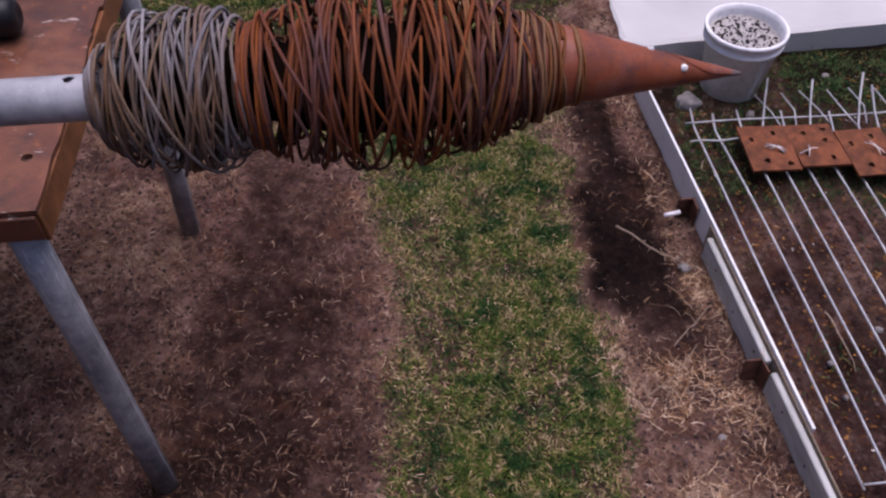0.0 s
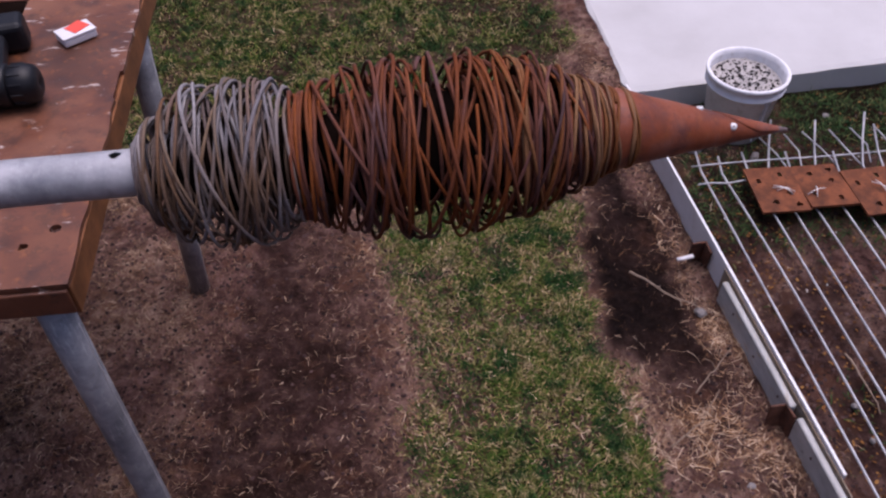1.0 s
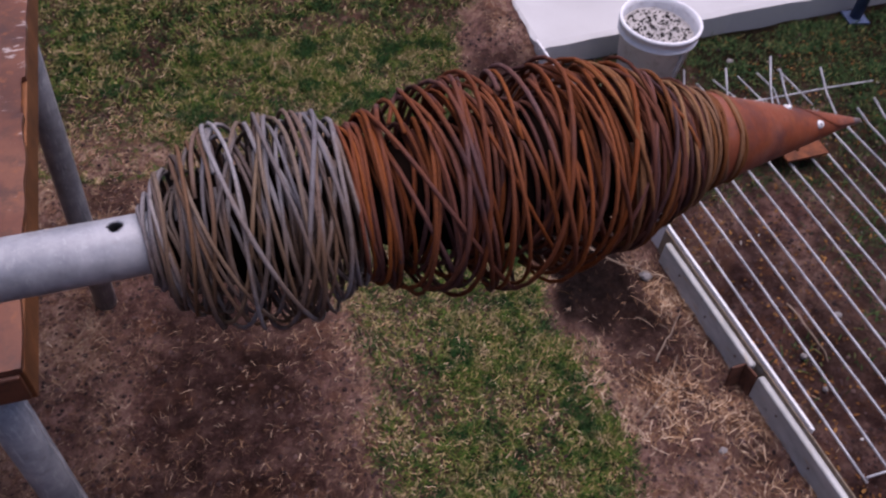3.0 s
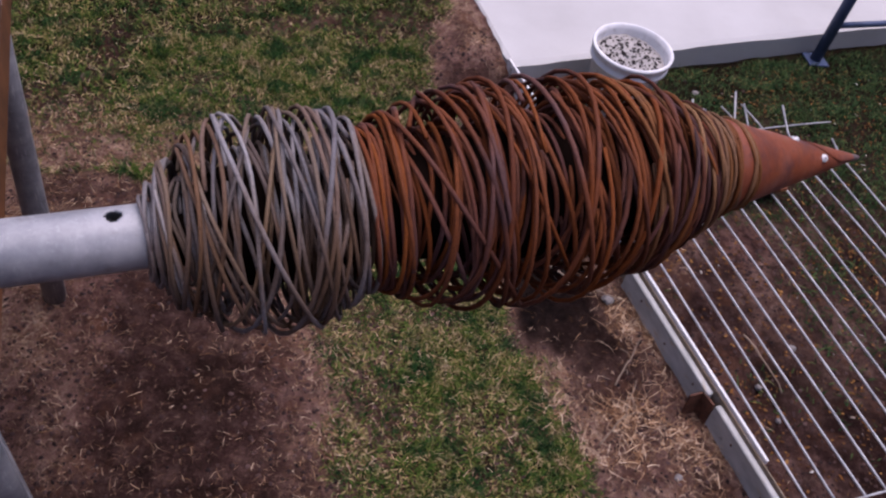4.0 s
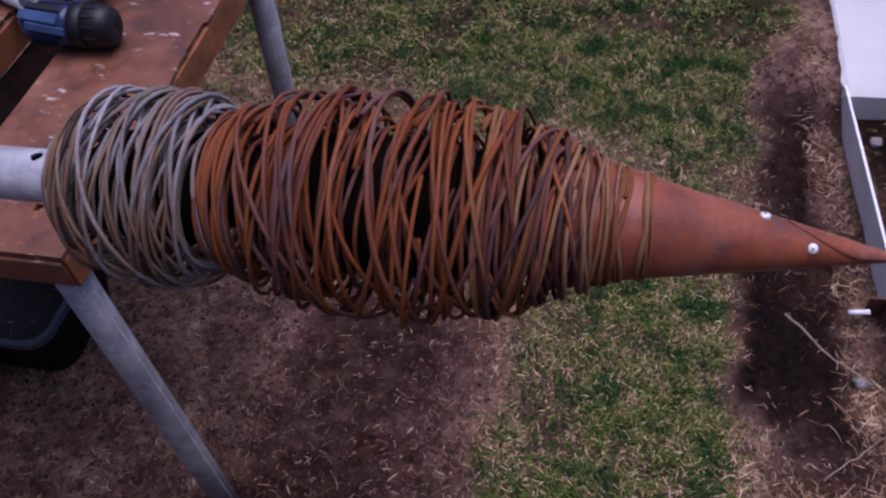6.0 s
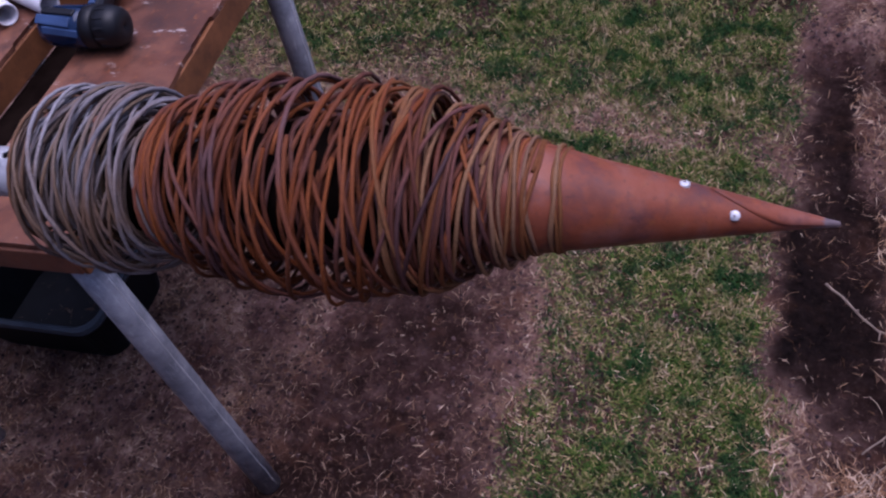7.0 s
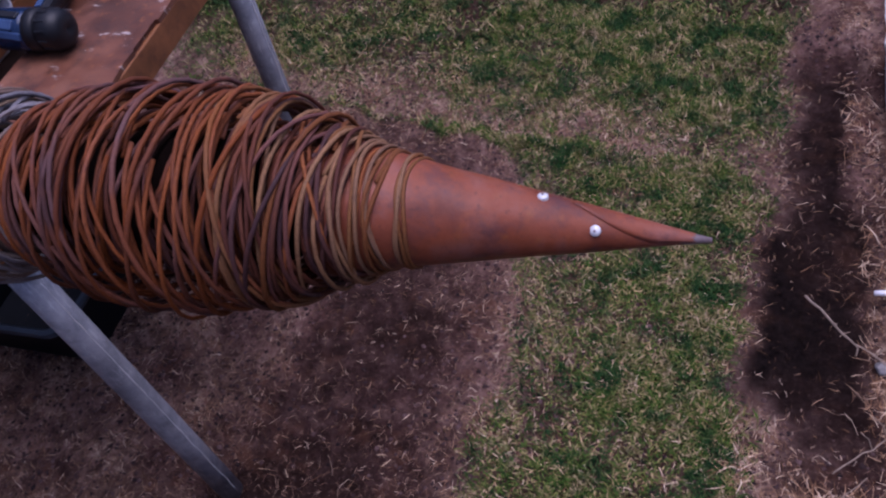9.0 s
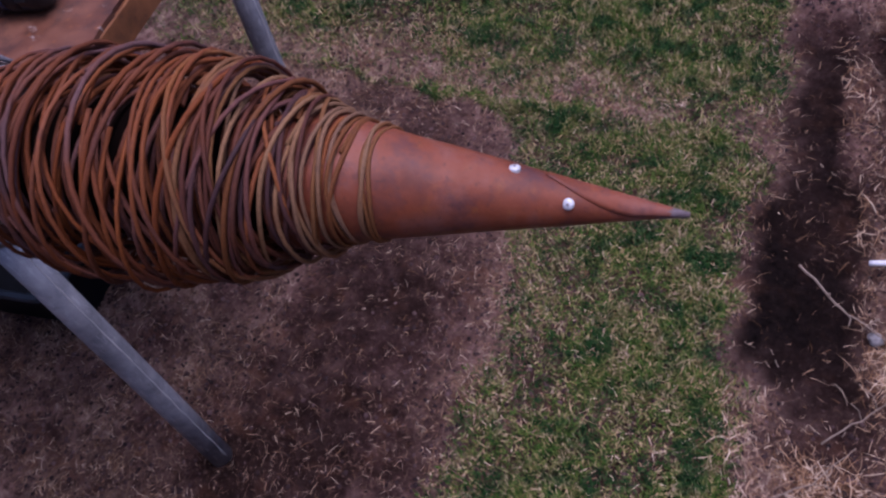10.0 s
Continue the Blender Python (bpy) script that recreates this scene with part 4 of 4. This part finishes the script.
# ---- things on the table ----
def drill(x, y, yaw):
    t = thing("cordless_drill", "black and blue cordless drill lying on the table", "drill", at=(x, y, TOP))
    t.rotation_euler = (0, 0, radians(yaw))
    lie = Matrix.Translation((0, 0, 0.037)) @ Matrix.Rotation(radians(90), 4, "Y")

    def turn(name, prof, m, label):
        me = mesh(name, *lathe(prof, 28))
        me.transform(lie)
        return link(name, me, m, t, label, True)

    turn("motor_body", [(0.0, -0.078), (0.020, -0.077), (0.028, -0.068), (0.033, -0.045), (0.034, 0.0), (0.033, 0.012), (0.0, 0.013)], M_BLUE, "dark blue plastic motor body")
    turn("collar", [(0.030, 0.010), (0.0355, 0.013), (0.0355, 0.030), (0.032, 0.034), (0.0, 0.0345)], M_BLACK, "black gear collar")
    turn("chuck", [(0.029, 0.033), (0.033, 0.038), (0.034, 0.058), (0.030, 0.072), (0.020, 0.078), (0.010, 0.079), (0.0, 0.074)], M_BLACK, "black keyless chuck")
    for a in range(0, 360, 30):
        m = lie @ Matrix.Rotation(radians(a), 4, "Z") @ Matrix.Translation((0.0335, 0, 0.048))
        part("chuck_rib", box(0.003, 0.004, 0.02, m, 0.001), M_BLACK, t)
    # the M_SHINE panels are painted highlights, the others housing colour
    for k, (a, w, m) in enumerate(((34, 0.017, M_SHINE), (4, 0.014, M_BLACK), (66, 0.013, M_SHINE), (-30, 0.016, M_BLUE))):
        mm = Matrix.Translation((-0.028, 0, 0.037)) @ Matrix.Rotation(radians(a), 4, "X") @ Matrix.Translation((0.006 * k - 0.008, 0, 0.0335)) @ Matrix.Rotation(radians(-8), 4, "Z")
        part("side_panel", box(0.066, w, 0.005, mm, 0.002), m, t, "raised stripe coloured as a pale blue highlight" if m is M_SHINE else "")
    grip = box(0.034, 0.125, 0.034, Matrix.Translation((-0.012, 0.090, 0.032)) @ Matrix.Rotation(radians(10), 4, "Z"), 0.013, 3)
    part("handle", grip, M_BLACK, t, "black rubber grip")
    # highlight along the grip, put in as a lighter strip
    part("handle_stripe", box(0.012, 0.09, 0.004, Matrix.Translation((-0.012, 0.090, 0.0495)) @ Matrix.Rotation(radians(10), 4, "Z"), 0.0015), M_SHINE, t)
    part("battery", box(0.086, 0.06, 0.056, Matrix.Translation((-0.022, 0.178, 0.0285)) @ Matrix.Rotation(radians(10), 4, "Z"), 0.012, 3), M_BLACK, t, "black battery pack")
    part("trigger", box(0.016, 0.022, 0.014, Matrix.Translation((0.020, 0.048, 0.033)), 0.004), M_BLACK, t)


drill(-0.752, 1.140, 12)


def screw_box(x, y, yaw):
    t = thing("screw_box", "small clear plastic box with a red label", "box", at=(x, y, TOP))
    t.rotation_euler = (0, 0, radians(yaw))
    part("tray", box(0.062, 0.040, 0.014, Matrix.Translation((0, 0, 0.009)), 0.003), M_CLEAR, t)
    part("lid", box(0.064, 0.042, 0.004, Matrix.Translation((0, 0, 0.0185)), 0.0015), M_CLEAR, t)
    part("label", box(0.034, 0.03, 0.001, Matrix.Translation((0.006, 0.004, 0.0212)) @ Matrix.Rotation(0.3, 4, "Z")), M_RED, t, "red printed label")


screw_box(-0.694, 1.345, 46)


def pipe_offcut(x, y, yaw):
    """An open tube whose mouth is at x, y and that runs back from it."""
    t = thing("pipe_offcut", "short white plastic pipe offcut lying on the table", "pipe", "pipe offcuts", at=(x, y, TOP + 0.0215))
    me = mesh("tube_wall", *lathe([(0.0165, -0.17), (0.020, -0.17), (0.0204, -0.001), (0.0195, 0.0), (0.0170, 0.0), (0.0165, -0.002), (0.0165, -0.17)], 28))
    me.transform(Matrix.Rotation(radians(yaw), 4, "Z") @ Matrix.Rotation(radians(90), 4, "Y"))
    link("tube_wall", me, M_CLEAR, t, "", True)


pipe_offcut(-0.893, 1.197, -14)
pipe_offcut(-0.962, 1.157, -20)


# ---- tub under the table ----
def sew(bm, rings):
    for a, b in zip(rings, rings[1:]):
        for j in range(len(a)):
            bm.faces.new((a[j], a[(j + 1) % len(a)], b[(j + 1) % len(a)], b[j]))


M_RIM = mat_plain("grey_blue_plastic", (0.035, 0.045, 0.055), 0.2, 0.5)


def tub(x, y, yaw):
    t = thing("storage_tub", "dark grey plastic tub standing under the table", "tub", at=(x, y, 0.004))
    t.rotation_euler = (0, 0, radians(yaw))
    w, d, h = 0.50, 0.36, 0.22

    def ringv(k, z, bm):
        pts = []
        cw, cd, rr = w / 2 - k, d / 2 - k, 0.05
        for (sx, sy, a0) in ((1, 1, 0), (-1, 1, 90), (-1, -1, 180), (1, -1, 270)):
            for j in range(6):
                a = radians(a0 + 90 * j / 5)
                pts.append(bm.verts.new((sx * (cw - rr) + rr * math.cos(a), sy * (cd - rr) + rr * math.sin(a), z)))
        return pts

    bm = bmesh.new()
    rings = [ringv(k, z, bm) for k, z in ((0.05, 0.0), (0.012, h - 0.03), (0.016, h - 0.03), (0.054, 0.006))]
    sew(bm, rings)
    bm.faces.new(rings[0][::-1])
    bm.faces.new(rings[-1])
    part("shell", bm, M_TUB, t)
    bm = bmesh.new()
    rings = [ringv(k, z, bm) for k, z in ((0.010, h - 0.032), (-0.004, h - 0.028), (-0.014, h - 0.012), (-0.012, h), (0.0, h), (0.010, h - 0.012), (0.010, h - 0.032))]
    sew(bm, rings)
    part("rim", bm, M_RIM, t, "thin grey-blue rolled rim")


tub(-1.33, 1.05, 10)

# ---- grass, straw and crumbs ----
rg = np.random.default_rng(5)


def n_(rng, lo, hi, n):
    return rng.uniform(lo, hi, n)


def lawn(n, x0, x1, y0, y1, share, scale):
    x, y = scatter(rg, n, x0, x1, y0, y1, share)
    k = len(x)
    tall = 0.7 + 0.6 * step(-0.2, 0.5, fbm(x, y, 16, 31))
    return x, y, n_(rg, 0.011, 0.028, k) * scale * tall, n_(rg, 0.0016, 0.0034, k) * scale, n_(rg, 0.35, 1.35, k), n_(rg, 0.1, 0.7, k)


def turf(x, y):
    """Lawn without the bed behind the board."""
    return covers(x, y)[0] * (x < bx(y) + 0.03)


def weeds(x, y):
    return covers(x, y)[0] * (x > bx(y) + 0.05) * (0.35 + 0.65 * step(-0.1, 0.3, fbm(x, y, 12, 33)))


a, b = lawn(210000, -0.6, 0.7, 0.55, 2.6, turf, 1.0), lawn(170000, -1.9, 0.7, 1.9, 4.4, turf, 1.2)
g = [np.concatenate(v) for v in zip(a, b)]
blades("grass", "short green lawn grass in uneven patches", "grass", M_GRASS, *g, rg)
a = lawn(100000, 0.70, 2.3, 0.7, 2.9, weeds, 1.15)
blades("weeds", "dark green weeds and moss on the bed", "weeds", M_WEED, *a, rg)


def straw(n, x0, x1, y0, y1, share, lo, hi, w=1.0):
    x, y = scatter(rg, n, x0, x1, y0, y1, share)
    k = len(x)
    return x, y, lo + (hi - lo) * rg.random(k) ** 1.6, w * (0.0007 + 0.0014 * rg.random(k) ** 2), n_(rg, 1.05, 1.5, k), n_(rg, 0.0, 0.3, k)


def tufts(x, y):
    """Matted dead grass in clumps beside the board."""
    near = (x < bx(y) - 0.005) * (x > 0.41) * (y < 1.5) * (1 - covers(x, y)[2])
    return 0.9 * near * step(0.05, 0.4, fbm(x, y, 8, 41)) + 0.2 * (abs(x - bx(y) + 0.05) < 0.05) * step(-0.1, 0.4, fbm(x, y, 11, 42))


def dead(x, y):
    return covers(x, y)[1] * (0.25 + 0.75 * step(-0.25, 0.35, fbm(x, y, 13, 43)))


s1 = straw(190000, -1.5, 1.0, 0.55, 2.8, lambda x, y: dead(x, y) * (1 - 0.95 * covers(x, y)[2]) * (1 - 0.3 * (x < -0.55) * (y < 1.85)), 0.008, 0.032, 0.65)
s2 = straw(12000, -1.5, 0.75, 0.55, 2.6, lambda x, y: (0.25 + 0.5 * (fbm(x, y, 5, 44) > 0.1)) * (1 - 0.9 * covers(x, y)[2]), 0.006, 0.036, 0.75)
s3 = straw(40000, -1.6, 0.6, 1.9, 4.4, lambda x, y: 0.16 * turf(x, y), 0.010, 0.030)
s4 = straw(30000, 0.42, 0.9, 0.6, 2.4, tufts, 0.015, 0.055)
s5 = straw(14000, -0.3, 0.6, 0.55, 2.2, lambda x, y: turf(x, y) * (0.2 + 0.7 * step(-0.2, 0.4, fbm(x, y, 10, 46)) + 0.3 * (x < 0.12)), 0.008, 0.030)
g = [np.concatenate(v) for v in zip(s1, s2, s3, s4, s5)]
blades("dry_grass", "pale dry straw and dead grass blades", "dry grass", M_STRAW, *g, rg, 0.002, 0.4)


f1 = straw(110000, -1.5, 0.8, 0.55, 2.2, lambda x, y: (1 - covers(x, y)[0]) * (1 - covers(x, y)[2]) * (0.3 + 0.7 * step(-0.3, 0.3, fbm(x, y, 6, 45))), 0.004, 0.024, 0.6)
blades("plant_fibres", "fine brown plant fibres strewn over the soil", "plant fibres", M_FIBRE, *f1, rg, 0.001, 0.5)


def litter(n):
    """Small curled dead leaves and chips on the bed."""
    x, y = scatter(rg, n, 0.72, 2.2, 0.7, 2.6, lambda a, b: (a > bx(b) + 0.06) * (0.25 + 0.75 * step(0.0, 0.4, fbm(a, b, 7, 51))))
    k = len(x)
    return x, y, 0.004 + 0.013 * rg.random(k) ** 2.5, n_(rg, 0.002, 0.008, k), n_(rg, 1.1, 1.45, k), n_(rg, 0.0, 0.4, k)


blades("leaf_litter", "small orange-brown dead leaves and chips on the bed", "leaf litter", M_LEAF, *litter(7000), rg, 0.003)


def clods(n):
    x, y = scatter(rg, n, -1.5, 1.6, 0.55, 2.6, lambda a, b: (1 - covers(a, b)[0]) * np.clip(1 - covers(a, b)[2] * 1.3, 0, 1) * 0.9)
    k = len(x)
    r = 0.0014 + 0.0070 * rg.random(k) ** 4
    base = np.array([(1, 0, 0), (0, 1, 0), (-1, 0, 0), (0, -1, 0), (0, 0, 1)])
    v = base[None] * r[:, None, None] * rg.uniform(0.6, 1.3, (k, 5, 3))
    a = rg.uniform(0, 6.28, k)
    c, s = np.cos(a)[:, None], np.sin(a)[:, None]
    v[..., 0], v[..., 1] = v[..., 0] * c - v[..., 1] * s, v[..., 0] * s + v[..., 1] * c
    v += np.stack([x, y, relief(x, y)], -1)[:, None]
    f = (np.arange(k)[:, None, None] * 5 + np.array([(0, 1, 4), (1, 2, 4), (2, 3, 4), (3, 0, 4)])[None]).reshape(-1, 3)
    me = bpy.data.meshes.new("soil_crumbs")
    me.vertices.add(k * 5)
    me.vertices.foreach_set("co", v.ravel())
    me.loops.add(f.size)
    me.loops.foreach_set("vertex_index", f.ravel())
    me.polygons.add(len(f))
    me.polygons.foreach_set("loop_start", np.arange(0, f.size, 3))
    me.update(calc_edges=True)
    tagged(link("soil_crumbs", me, M_CLOD), "dark crumbs of bare garden soil", "soil", "", "stuff")


clods(60000)
